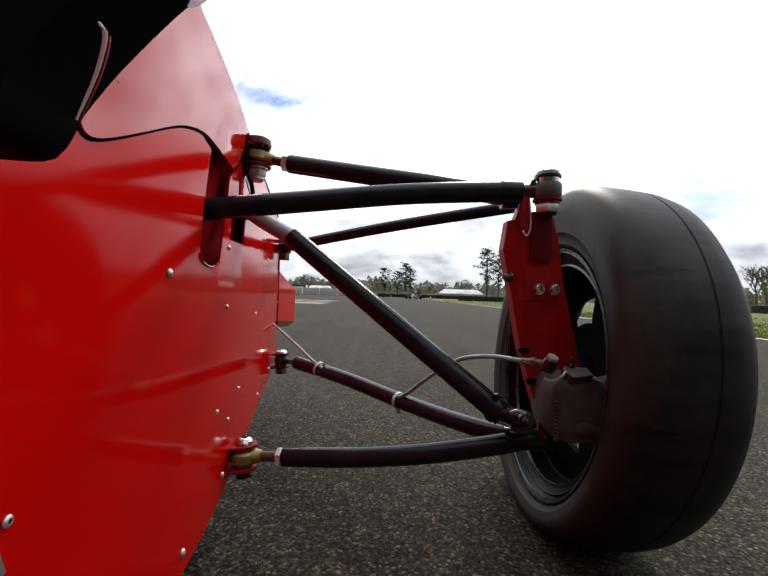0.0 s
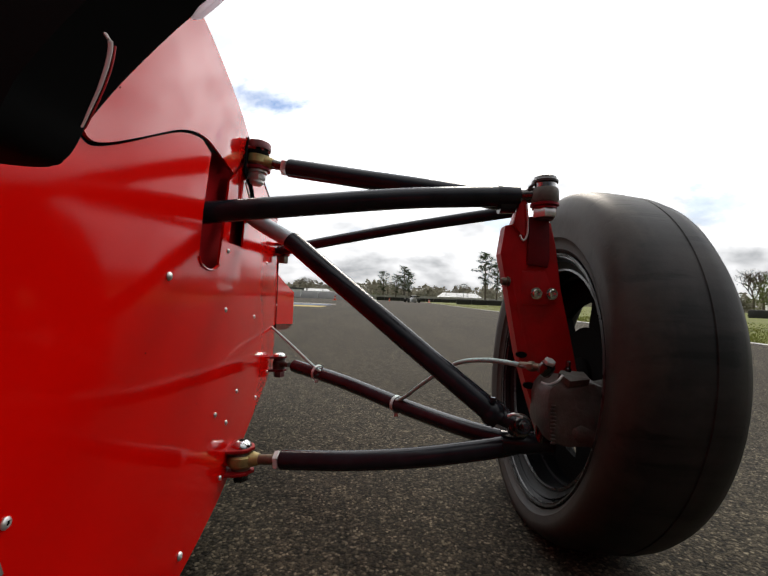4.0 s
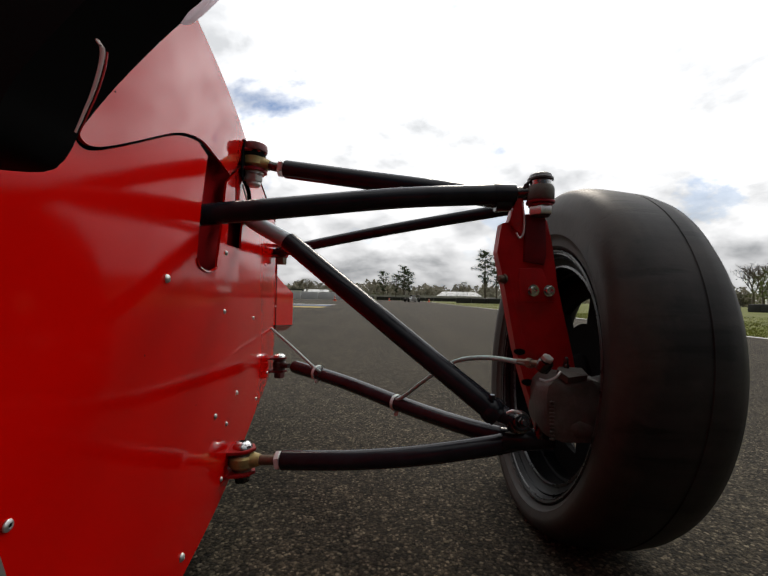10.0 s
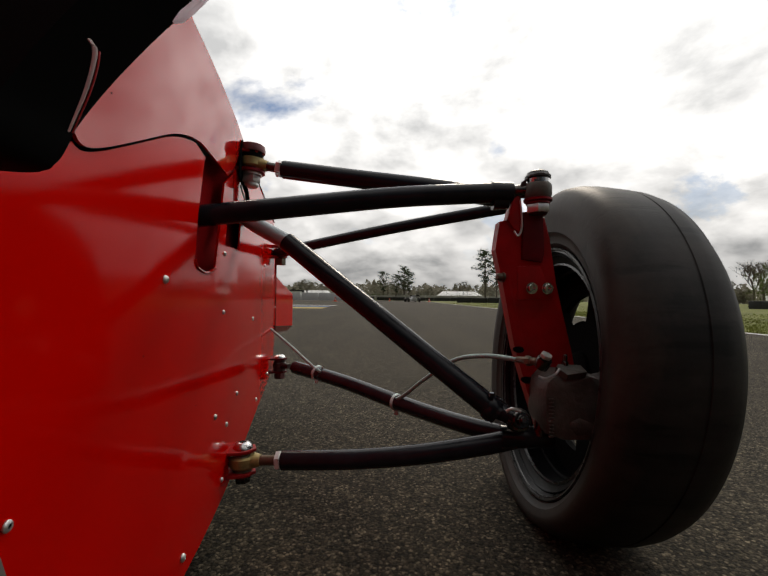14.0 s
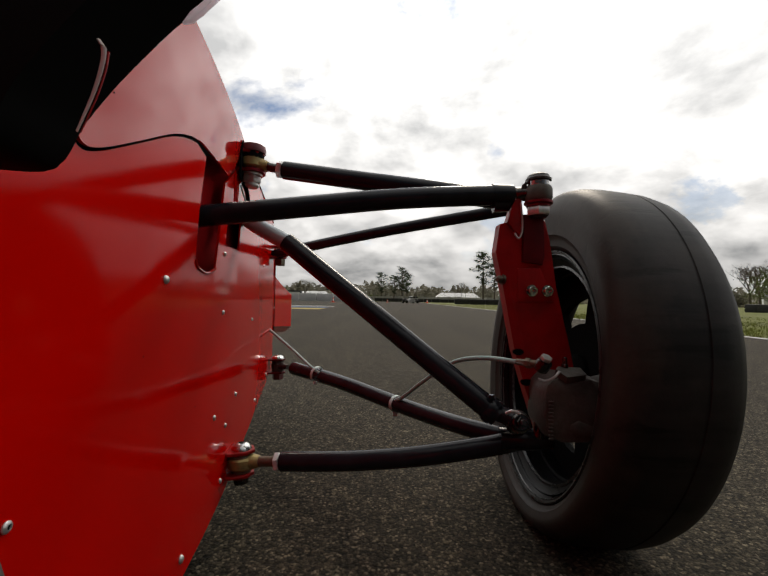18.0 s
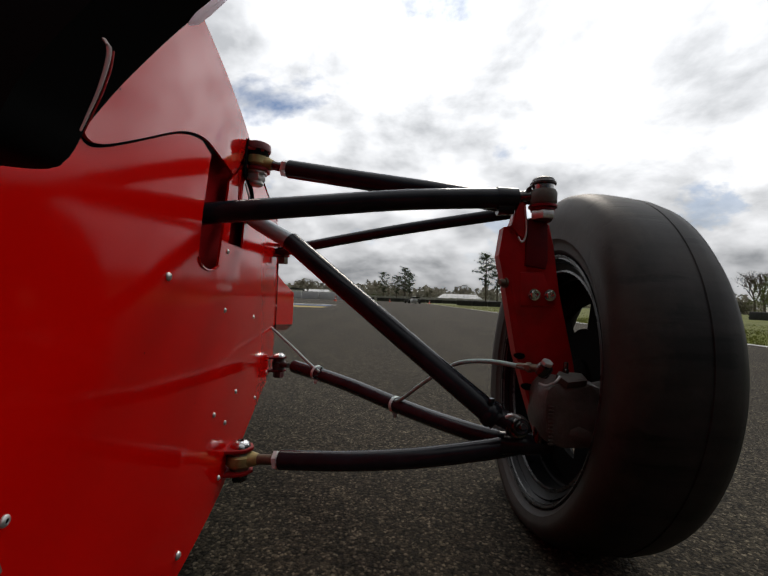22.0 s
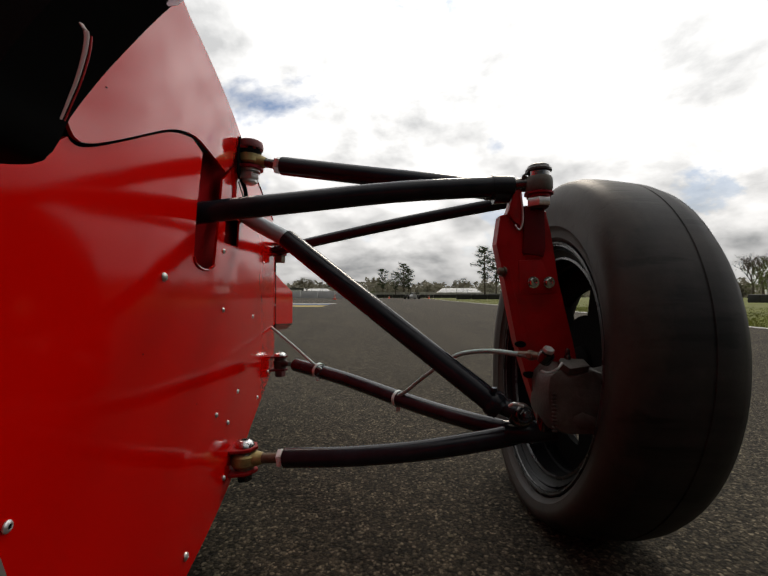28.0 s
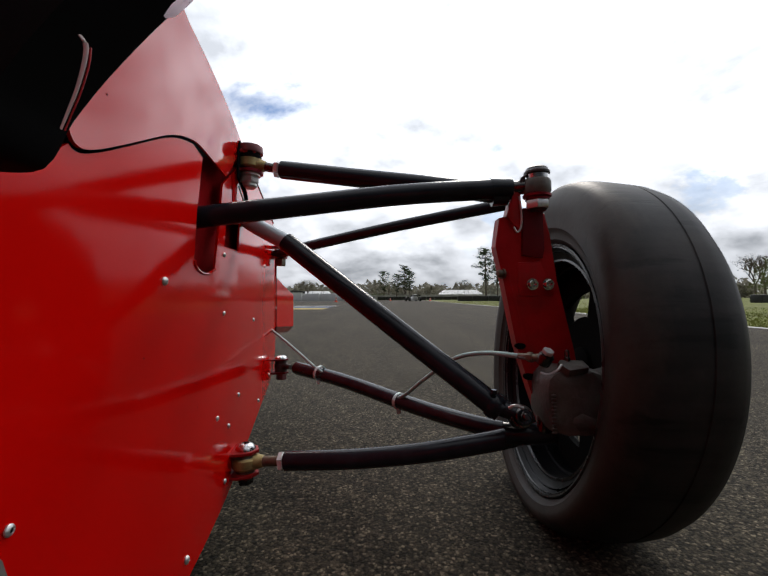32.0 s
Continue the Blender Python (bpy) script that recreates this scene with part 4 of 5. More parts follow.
for px, r in (((0.1928, 0.5410, 0.2930), 0.0075), ((0.2043, 0.5405, 0.2515), 0.0080), ((0.2185, 0.5400, 0.2143), 0.0070)):
    cpart("lightening_hole", lathe([(-0.004, r), (0.0006, r), (0.0006, 0)], 18, align(px, Vector(px) + Vector((-0.12, -1, 0))) @ Matrix.Diagonal((0.6, 1, 1, 1))), M_BLACK, strap)
PLATE = [(0.1899, 0.4081), (0.2217, 0.4094), (0.2398, 0.3630), (0.1908, 0.3616)]
cpart("clamp_plate", prism(PLATE, face_on(0.5385), 0.006, 0.0012), M_RED_METAL, upright)
TOWER = [(0.1972, 0.4829), (0.2238, 0.4842), (0.2259, 0.4254), (0.2231, 0.4134), (0.1953, 0.4174)]
cpart("top_bracket", prism(TOWER, face_on(0.534), 0.026, 0.002), M_RED_SHADED, upright, "red top bracket, shade painted into its colour")
for WEB in ([(0.1900, 0.5065), (0.1839, 0.5024), (0.1739, 0.4718), (0.1840, 0.4597), (0.1921, 0.4511), (0.1961, 0.4768), (0.1940, 0.5004)],):
    cpart("gusset", prism(WEB, face_on(0.534), 0.022, 0.002), M_RED_METAL, upright)
cpart("gusset_edge", tube([(0.1912, 0.5320, 0.4981), (0.1935, 0.5320, 0.4766), (0.1930, 0.5320, 0.4570), (0.1880, 0.5320, 0.4490), (0.1830, 0.5320, 0.4560)], 0.0014, 8, 6), M_STEEL, upright, "bright edge of the gusset")
for c in ((0.2093, 0.5380, 0.3778), (0.2308, 0.5380, 0.3778)):
    m = align(c, Vector(c) + Vector((0, -1, 0)))
    screw = cpart("cap_screw", lathe([(0, 0.0080), (0.001, 0.0083), (0.002, 0.0080), (0.002, 0.0062), (0.0065, 0.0062), (0.0072, 0.0056), (0.0072, 0.0034), (0.002, 0.0032), (0.002, 0)], 22, m), M_CHROME, upright, "socket-head cap screw with washer")
c = Vector((0.1719, 0.5450, 0.3931))
cpart("side_bolt", lathe([(0, 0), (0, 0.0075), (0.003, 0.0075), (0.003, 0.0056), (0.008, 0.0053), (0.010, 0.0036), (0.010, 0)], 16, align(c, c + Vector((-1, -0.35, 0)))), M_JOINT, upright, "dirty steel bolt end")

# top ball joint
TJ = Vector((0.2183, 0.5320, 0.5103))
m = Matrix.Translation(TJ)
joint = cpart("top_joint", lathe([(-0.009, 0.014), (-0.010, 0.0165), (-0.006, 0.0185), (0.006, 0.0185), (0.010, 0.0165), (0.009, 0.014)], 24, m), M_PLATED, upright, "dirty plated spherical top joint")
cpart("joint_shank", tube([(0.1824, 0.5450, 0.5112), (0.1977, 0.5380, 0.5120), TJ], (0.0088, 0.0105), 14, 4), M_DARK_STEEL, joint)
cpart("upper_spacer", lathe([(0.009, 0), (0.009, 0.0140), (0.0105, 0.0152), (0.0160, 0.0152), (0.0172, 0.014), (0.0172, 0)], 24, m), M_CHROME, joint, "bright steel washer")
cap = cpart("cap", lathe([(0.0165, 0), (0.0165, 0.0150), (0.0178, 0.0172), (0.0205, 0.0172), (0.0218, 0.0155), (0.0255, 0.0140), (0.0275, 0.0105), (0.0275, 0)], 24, m), M_CAP, joint, "dark worn cap with an overhanging lip")
cpart("cap_tip", lathe([(0.0270, 0.0085), (0.0290, 0.0070), (0.0300, 0.0040), (0.0302, 0)], 18, m), M_NUT, cap, "bright stud end")
cpart("cap_tab", tube([TJ + Vector((-0.0120, -0.002, 0.0190)), TJ + Vector((-0.0182, -0.002, 0.0135)), TJ + Vector((-0.0205, -0.001, 0.0060))], (0.0034, 0.0040), 10, 4, flat=0.6), M_CAP, cap)
cpart("red_ring", lathe([(-0.0150, 0), (-0.0150, 0.0165), (-0.0138, 0.0188), (-0.0112, 0.0190), (-0.0100, 0.0160), (-0.0095, 0)], 24, m), M_RED_ANOD, joint, "red anodised ring")
cpart("ring_washer", lathe([(-0.0180, 0), (-0.0180, 0.0158), (-0.0160, 0.0160), (-0.0150, 0.0140), (-0.0150, 0)], 24, m), M_RED_ANOD, joint)
cpart("joint_nut", hexnut(m @ pose(0, 0, -0.0300, 0, 0, 12), 0.0160, 0.0118), M_STEEL, joint, "plated hexagon nut")
cpart("nut_collar", lathe([(-0.0330, 0), (-0.0330, 0.0105), (-0.0300, 0.0130), (-0.0300, 0)], 24, m), M_CAP, joint)
cpart("jam_nut", hexnut(align((0.1843, 0.5445, 0.5111), (0.1957, 0.5400, 0.5119)), 0.0132, 0.007), M_NUT, joint)

# brake caliper
CAL = [(0.2075, 0.2460), (0.2101, 0.2583), (0.2177, 0.2664), (0.2314, 0.2707), (0.2656, 0.2664), (0.2885, 0.2620), (0.3007, 0.2460), (0.3000, 0.1967), (0.2787, 0.1844), (0.2366, 0.1832), (0.2168, 0.1905), (0.2083, 0.2065)]
caliper = cpart("brake_caliper", prism(CAL, face_on(0.490), 0.07, 0.016), M_CAST, upright, "dirty cast alloy brake caliper")
for c, reach, r in (((0.2761, 0.5120, 0.2451), (0.2343, 0.5070, 0.2369), 0.0195), ((0.2806, 0.5120, 0.2029), (0.2339, 0.5070, 0.2069), 0.0210)):
    c, reach = Vector(c), Vector(reach)
    run = (reach - c).length
    cpart("cylinder", lathe([(-0.02, r), (run * 0.7, r), (run * 0.9, r * 0.86), (run, r * 0.5), (run, 0)], 28, align(c, reach)), M_CAST, caliper)
NECK = [(0.2290, 0.5000, 0.2806), (0.2576, 0.5000, 0.2794), (0.2588, 0.4860, 0.2732), (0.2336, 0.4840, 0.2699), (0.2229, 0.4920, 0.2782)]
top = bmesh.new()
upper = [top.verts.new(p) for p in NECK]
under = [top.verts.new(Vector(p) - Vector((0, -0.004, 0.008))) for p in NECK]
top.faces.new(upper)
top.faces.new(under[::-1])
for k in range(5):
    top.faces.new((upper[k], under[k], under[(k + 1) % 5], upper[(k + 1) % 5]))
cpart("bridge", top, M_CAST, caliper, smooth=False)
for k in range(11):
    z = 0.2370 - k * 0.0046
    cpart("cast_rib", box(0.2140, 0.2195, 0.4885, 0.493, z, z + 0.0018, 0.0006), M_CAST, caliper)
c = Vector((0.2053, 0.4880, 0.2837))
banjo = cpart("banjo", lathe([(-0.007, 0), (-0.007, 0.0085), (0.005, 0.0092), (0.007, 0.008), (0.007, 0)], 22, align(c, c + Vector((0.2, -0.5, 0.8)))), M_DARK_STEEL, caliper, "steel banjo union")
cpart("banjo_bolt", hexnut(align(c + Vector((0.001, -0.004, 0.007)), c + Vector((0.2, -0.5, 0.9))), 0.0072, 0.005), M_STEEL, banjo)
cpart("ferrule", tube([(0.1835, 0.5190, 0.2828), (0.2005, 0.4940, 0.2840)], (0.0042, 0.0050), 14, 3), M_JOINT, banjo)
cpart("ferrule_nut", hexnut(align((0.1910, 0.5080, 0.2831), (0.2005, 0.4940, 0.2840)), 0.0066, 0.008), M_JOINT, banjo)
cpart("bleed_nipple", lathe([(0, 0.0042), (0.006, 0.0042), (0.007, 0.003), (0.014, 0.003), (0.016, 0.002), (0.016, 0)], 14, align((0.2377, 0.5000, 0.2769), (0.2386, 0.5000, 0.3565))), M_DARK_STEEL, caliper)
cpart("heat_shield", tube([(0.1983, 0.4860, 0.2672), (0.2062, 0.4820, 0.2655), (0.2161, 0.4800, 0.2707), (0.2231, 0.4820, 0.2775)], 0.0016, 8, 6), M_STEEL, caliper)

upright.location.x, joint.location.x = -0.0056, -0.0030

# stone chips in the paint
for u, v, r in ((0.2560, 0.4880, 0.0011), (0.3050, 0.5220, 0.0008), (0.3600, 0.3050, 0.0009), (0.4700, 0.2300, 0.0008)):
    cpart("stone_chip", lathe([(0, 0), (0.0006, r * 0.5), (0.0002, r)], 9, align((side_x(u) + 0.0031 * (v > 0.44), u, v), (side_x(u) + 1, u + 0.05, v))), M_BLACK, panel)

# ---- front wheel ----


# the loaded tyre carries the rim a little below its own centre
SAG = 0.029
RIM = Matrix.Translation((0, 0, -SAG)) @ WHEEL


def wheel_part(name, profile, material, parent, label="", n=128, closed=False, at=RIM):
    bm = lathe(profile, n, at, closed=closed)
    for vert in bm.verts:
        if at is WHEEL:
            out = (WHEEL.inverted() @ vert.co).xy.length
            vert.co.z -= SAG * min(1, max(0, (0.274 - out) / 0.066))
        vert.co.z = max(vert.co.z, 0.002)
    return cpart(name, bm, material, parent, label)


# inner bead, sidewall with its moulded ribs, shoulder, tread with one groove, outer shoulder and sidewall
TYRE = [(0.0416, 0.1960), (0.0254, 0.2030), (0.0162, 0.2085), (0.0118, 0.2125), (0.0108, 0.2130), (0.0094, 0.2190), (0.0050, 0.2255), (0.0042, 0.2258), (0.0030, 0.2330), (0.0010, 0.2420), (0.0006, 0.2470), (0.0017, 0.2585), (0.0075, 0.2692), (0.0173, 0.2764), (0.0312, 0.2805),
        (0.0486, 0.2818), (0.0694, 0.2817), (0.0852, 0.2811), (0.0860, 0.2799), (0.0884, 0.2798), (0.0893, 0.2809), (0.1040, 0.2801), (0.1226, 0.2756), (0.1376, 0.2653), (0.1486, 0.2512), (0.1538, 0.2351), (0.1527, 0.2206), (0.1481, 0.2080)]
wheel = wheel_part("wheel", [(0.014, 0.2080), (0.013, 0.2045), (0.020, 0.1995), (0.028, 0.1915), (0.032, 0.1805), (0.080, 0.1755), (0.121, 0.1815), (0.139, 0.1945), (0.148, 0.2005), (0.150, 0.2045),
                             (0.146, 0.2075), (0.137, 0.2015), (0.120, 0.1885), (0.080, 0.1810), (0.036, 0.1860), (0.026, 0.1980), (0.019, 0.2055)], M_RIM, car, "black cast racing wheel", closed=True)
wheel_part("tyre", TYRE, M_RUBBER, wheel, "worn slick racing tyre with a circumferential groove", n=192, at=WHEEL)
wheel_part("rim_lip", [(0.0130, 0.2080), (0.0112, 0.2065), (0.0118, 0.2043), (0.0140, 0.2049)], M_RIM_LIP, wheel, closed=True)
wheel_part("lip_groove", [(0.0150, 0.2035), (0.0145, 0.2015), (0.0165, 0.2005), (0.0175, 0.2025)], M_RIM_LIP, wheel, closed=True)
wheel_part("lip_ridge", [(0.0225, 0.1965), (0.0215, 0.1950), (0.0230, 0.1940), (0.0240, 0.1955)], M_RIM, wheel, closed=True)
wheel_part("barrel_step", [(0.030, 0.1835), (0.0290, 0.1800), (0.033, 0.1785), (0.0340, 0.1830)], M_RIM_LIP, wheel, closed=True)
wheel_part("barrel_ridge", [(0.060, 0.1760), (0.061, 0.1715), (0.065, 0.1715), (0.066, 0.1757)], M_RIM, wheel, closed=True)
wheel_part("hub", [(0.074, 0), (0.074, 0.024), (0.080, 0.034), (0.100, 0.038), (0.104, 0)], M_SPOKE, wheel)
# wheel centre: a dished disc with five windows round the hub
for k in range(5):
    centre = bmesh.new()
    mid = radians(161 + 72 * k)
    for a0, a1, r0, r1 in ((-36, 36, 0.030, 0.088), (-36, 36, 0.134, 0.180), (-36, -22, 0.088, 0.134), (22, 36, 0.088, 0.134)):
        steps = 8
        grid = []
        for q in range(steps + 1):
            a = mid + radians(a0 + (a1 - a0) * q / steps)
            grid.append([[centre.verts.new(RIM @ Vector((r * math.cos(a), r * math.sin(a), z))) for r in (r0, (r0 + r1) / 2, r1)] for z in (0.086, 0.098)])
        for g, h in zip(grid, grid[1:]):
            for side in (0, 1):
                for e in (0, 1):
                    centre.faces.new((g[side][e], g[side][e + 1], h[side][e + 1], h[side][e]))
            for e in (0, 2):
                centre.faces.new((g[0][e], g[1][e], h[1][e], h[0][e]))
        for g in (grid[0], grid[-1]):
            for e in (0, 1):
                centre.faces.new((g[0][e], g[0][e + 1], g[1][e + 1], g[1][e]))
    cpart("spoke", centre, M_SPOKE, wheel)

# ---- black mirror pod on the cockpit side ----
pod = bmesh.new()
POD = [(p.x, p.y) for p in spline([(*q, 0) for q in ((-0.2107, 0.4142), (-0.1558, 0.4096), (-0.1368, 0.4087), (-0.1293, 0.4108), (-0.1245, 0.4173), (-0.1202, 0.4265), (-0.1128, 0.4368), (-0.1035, 0.4480), (-0.0866, 0.4658), (-0.0677, 0.4829), (-0.0507, 0.5006))], 4)] + [(-0.2163, 0.5741)]
mirror = cpart("mirror", prism(POD, face_on(0.15), -0.03, 0.0008, pod), M_MIRROR, label="black mirror pod, out of focus")
# the pod's reflection streak, put in as a pale rod with red border
STREAK_RUN = [(-0.0913, 0.1180, 0.4405), (-0.0897, 0.1180, 0.4375), (-0.0902, 0.1180, 0.4320), (-0.0922, 0.1180, 0.4242), (-0.0948, 0.1180, 0.4172), (-0.0970, 0.1180, 0.4115)]
cpart("mirror_streak", tube(STREAK_RUN, (0.0010, 0.0004), 10, 6, flat=0.5), M_STREAK, mirror, "pale reflection streak painted on the pod")
cpart("streak_border", tube([Vector(p) + Vector((0.0008 - 0.0001 * k, 0.001, 0)) for k, p in enumerate(STREAK_RUN[1:])], (0.0003, 0.0002), 8, 6), M_RED_METAL, mirror, "thin red border painted beside the streak")
cpart("mirror_strip", prism([(-0.0637, 0.4442), (-0.0610, 0.4447), (-0.0576, 0.4479), (-0.0521, 0.4530), (-0.0553, 0.4530), (-0.0612, 0.4473)], face_on(0.116), -0.002, 0.0005), M_LILAC, mirror, "pale lilac strip along the pod")

# ---- trees ----
rng = random.Random(7)


def limb(bm, a, b, r0, r1, n=6):
    d = (b - a).normalized()
    u = d.orthogonal().normalized()
    v = d.cross(u)
    ring = [[bm.verts.new(p + (u * math.cos(2 * math.pi * k / n) + v * math.sin(2 * math.pi * k / n)) * r) for k in range(n)] for p, r in ((a, r0), (b, r1))]
    for k in range(n):
        bm.faces.new((ring[0][k], ring[0][(k + 1) % n], ring[1][(k + 1) % n], ring[1][k]))


def grow(bm, a, d, length, r, depth, tips, spread):
    """A limb that forks again and again; the ends are gathered in tips."""
    b = a + d * length
    limb(bm, a, b, r, r * 0.7, 6 if depth > 2 else 4 if depth > 0 else 3)
    if depth == 0:
        tips.append(b)
        return
    for k in range(3 if depth > 1 else 4):
        side = Vector((rng.uniform(-1, 1), rng.uniform(-1, 1), rng.uniform(-0.25, 0.8))).normalized()
        nd = (d * (1 - spread) + side * spread).normalized()
        start = a + d * length * rng.uniform(0.55, 1.0)
        grow(bm, start, nd, length * rng.uniform(0.62, 0.85), r * 0.58, depth - 1, tips, spread)


def leaf(bm, at, size):
    n = Vector((rng.uniform(-1, 1), rng.uniform(-1, 1), rng.uniform(-1, 1))).normalized()
    u = n.orthogonal().normalized() * size
    v = n.cross(u.normalized()) * size * rng.uniform(0.5, 0.9)
    bm.faces.new([bm.verts.new(at + q) for q in (-u - v * 0.4, u * 0.2 - v, u + v * 0.3, -u * 0.1 + v)])


def bare_tree(name, at, height, label, buds=0.0, leaf_mat=None):
    tree = thing(name, at, label, "tree", "trees beside the track")
    bm, tips = bmesh.new(), []
    base = Vector((0, 0, -0.1))
    lean = Vector((rng.uniform(-0.05, 0.05), rng.uniform(-0.05, 0.05), 1)).normalized()
    limb(bm, base, base + lean * height * 0.3, height * 0.022, height * 0.016, 8)
    for k in range(5):
        a = base + lean * height * rng.uniform(0.2, 0.32)
        d = Vector((math.cos(k * 1.26) * 0.55, math.sin(k * 1.26) * 0.55, 1)).normalized()
        grow(bm, a, d, height * rng.uniform(0.2, 0.27), height * 0.011, 3, tips, 0.42)
    part("trunk", bm, M_BARK, tree, smooth=False)
    cr = bmesh.new()
    for t in tips:
        for k in range(3):
            e = t + Vector((rng.uniform(-1, 1), rng.uniform(-1, 1), rng.uniform(-0.3, 1))) * height * 0.05
            limb(cr, t, e, height * 0.0016, height * 0.0007, 3)
        if buds and rng.random() < buds:
            for k in range(4):
                leaf(cr, t + Vector((rng.gauss(0, 1), rng.gauss(0, 1), rng.gauss(0, 1))) * height * 0.022, height * 0.011)
    part("crown", cr, leaf_mat or M_TWIG, tree)
    return tree


def pine_tree(at, height, label, crown_from=0.4):
    tree = thing("pine_tree", at, label, "tree", "pines beside the track")
    bm = bmesh.new()
    top = Vector((rng.uniform(-0.3, 0.3), rng.uniform(-0.3, 0.3), height))
    limb(bm, Vector((0, 0, -0.1)), top * 0.55, height * 0.02, height * 0.014, 8)
    limb(bm, top * 0.55, top, height * 0.014, height * 0.004, 8)
    cr = bmesh.new()
    for k in range(26):
        h = crown_from + (1 - crown_from) * (k / 26) ** 0.9
        a = top * h
        reach = height * (0.20 * math.sin(math.pi * min(1, (1.06 - h) / (1.06 - crown_from))) + 0.05) * rng.uniform(0.55, 1.15)
        ang = k * 2.4 + rng.uniform(-0.4, 0.4)
        e = a + Vector((math.cos(ang), math.sin(ang), rng.uniform(0.05, 0.4))) * reach
        limb(bm, a, e, height * 0.005, height * 0.0015, 4)
        for c in range(3):
            p = a.lerp(e, 0.45 + 0.27 * c)
            for q in range(26):
                leaf(cr, p + Vector((rng.gauss(0, 1), rng.gauss(0, 1), rng.gauss(0, 0.55))) * height * 0.032, height * 0.0125)
    part("trunk", bm, M_BARK, tree, smooth=False)
    part("crown", cr, M_PINE, tree, smooth=False)
    return tree


def leafy_tree(at, height, width, label, material):
    tree = thing("broadleaf_tree", at, label, "tree", "trees beside the track")
    bm, cr = bmesh.new(), bmesh.new()
    limb(bm, Vector((0, 0, -0.1)), Vector((0, 0, height * 0.45)), height * 0.02, height * 0.012, 7)
    for k in range(16):
        ang, h = k * 2.4, rng.uniform(0.3, 0.92)
        reach = width * 0.5 * math.sin(math.pi * min(1, h * 0.95 + 0.05)) ** 0.6
        e = Vector((math.cos(ang) * reach * rng.uniform(0.3, 0.9), math.sin(ang) * reach * rng.uniform(0.3, 0.9), height * h))
        limb(bm, Vector((0, 0, height * min(0.45, h * 0.6))), e, height * 0.007, height * 0.002, 4)
        for q in range(60):
            leaf(cr, e + Vector((rng.gauss(0, 1), rng.gauss(0, 1), rng.gauss(0, 0.8))) * width * 0.10, height * 0.02)
    part("trunk", bm, M_BARK, tree, smooth=False)
    part("crown", cr, material, tree, smooth=False)
    return tree


# clump of pines and leafy trees beyond the bend
for x, y, h in ((-0.5, 118, 8.6), (3.2, 116, 7.6), (5.6, 117, 10.2), (7.4, 121, 9.0)):
    pine_tree((x, y, 0), h, "tall dark pine with a bare lower trunk in a clump", 0.32)
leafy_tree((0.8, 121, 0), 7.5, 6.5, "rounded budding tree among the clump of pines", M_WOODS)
# pines at the right-hand verge
for x, y, h in ((22.5, 88, 11.5), (25.6, 90, 9.5)):
    pine_tree((x, y, 0), h, "dark pine standing beyond the tyre barrier", 0.38)
# bare trees behind the grass on the right
for x, y, h in ((56, 58, 8.5), (62, 66, 9), (74, 70, 12), (88, 74, 10)):
    bare_tree("bare_tree", (x, y, 0), h, "leafless tree with fine twigs behind the verge", 0.3)
for x, y, h, w in ((40, 40.5, 4.4, 4.6), (45, 44, 5.2, 5), (50.5, 47, 4.2, 5)):
    leafy_tree((x, y, 0), h, w, "low green tree behind the verge", M_LEAF)
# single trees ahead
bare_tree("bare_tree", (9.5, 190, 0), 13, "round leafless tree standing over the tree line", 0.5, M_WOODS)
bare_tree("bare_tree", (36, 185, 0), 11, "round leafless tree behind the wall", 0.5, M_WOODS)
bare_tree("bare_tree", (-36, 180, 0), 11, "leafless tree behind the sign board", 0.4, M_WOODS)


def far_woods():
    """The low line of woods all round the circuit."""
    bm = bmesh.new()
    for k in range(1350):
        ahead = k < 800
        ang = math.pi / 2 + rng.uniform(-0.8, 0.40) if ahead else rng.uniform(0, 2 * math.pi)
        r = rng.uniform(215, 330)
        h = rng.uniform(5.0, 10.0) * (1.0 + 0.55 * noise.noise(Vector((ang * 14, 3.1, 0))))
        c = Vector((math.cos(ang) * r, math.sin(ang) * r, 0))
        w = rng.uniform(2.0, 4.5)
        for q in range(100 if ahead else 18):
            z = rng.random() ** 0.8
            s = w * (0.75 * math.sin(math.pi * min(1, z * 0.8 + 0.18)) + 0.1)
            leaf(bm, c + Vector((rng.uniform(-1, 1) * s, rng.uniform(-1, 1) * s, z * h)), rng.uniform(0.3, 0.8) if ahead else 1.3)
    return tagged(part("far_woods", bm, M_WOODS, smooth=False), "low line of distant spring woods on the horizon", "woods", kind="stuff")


far_woods()


def hedge_rows():
    bm = bmesh.new()
    for k in range(2600):
        y = 150 + rng.uniform(-3, 3)
        x = rng.uniform(-70, 75)
        h = 1.7 + 1.1 * noise.noise(Vector((x * 0.09, 0.4, 7)))
        leaf(bm, Vector((x, y, rng.uniform(0, 1) * max(0.5, h))), 0.42)
    return tagged(part("hedge", bm, M_LEAF, smooth=False), "ragged green hedge along the far side of the track", "hedge", kind="stuff")


hedge_rows()


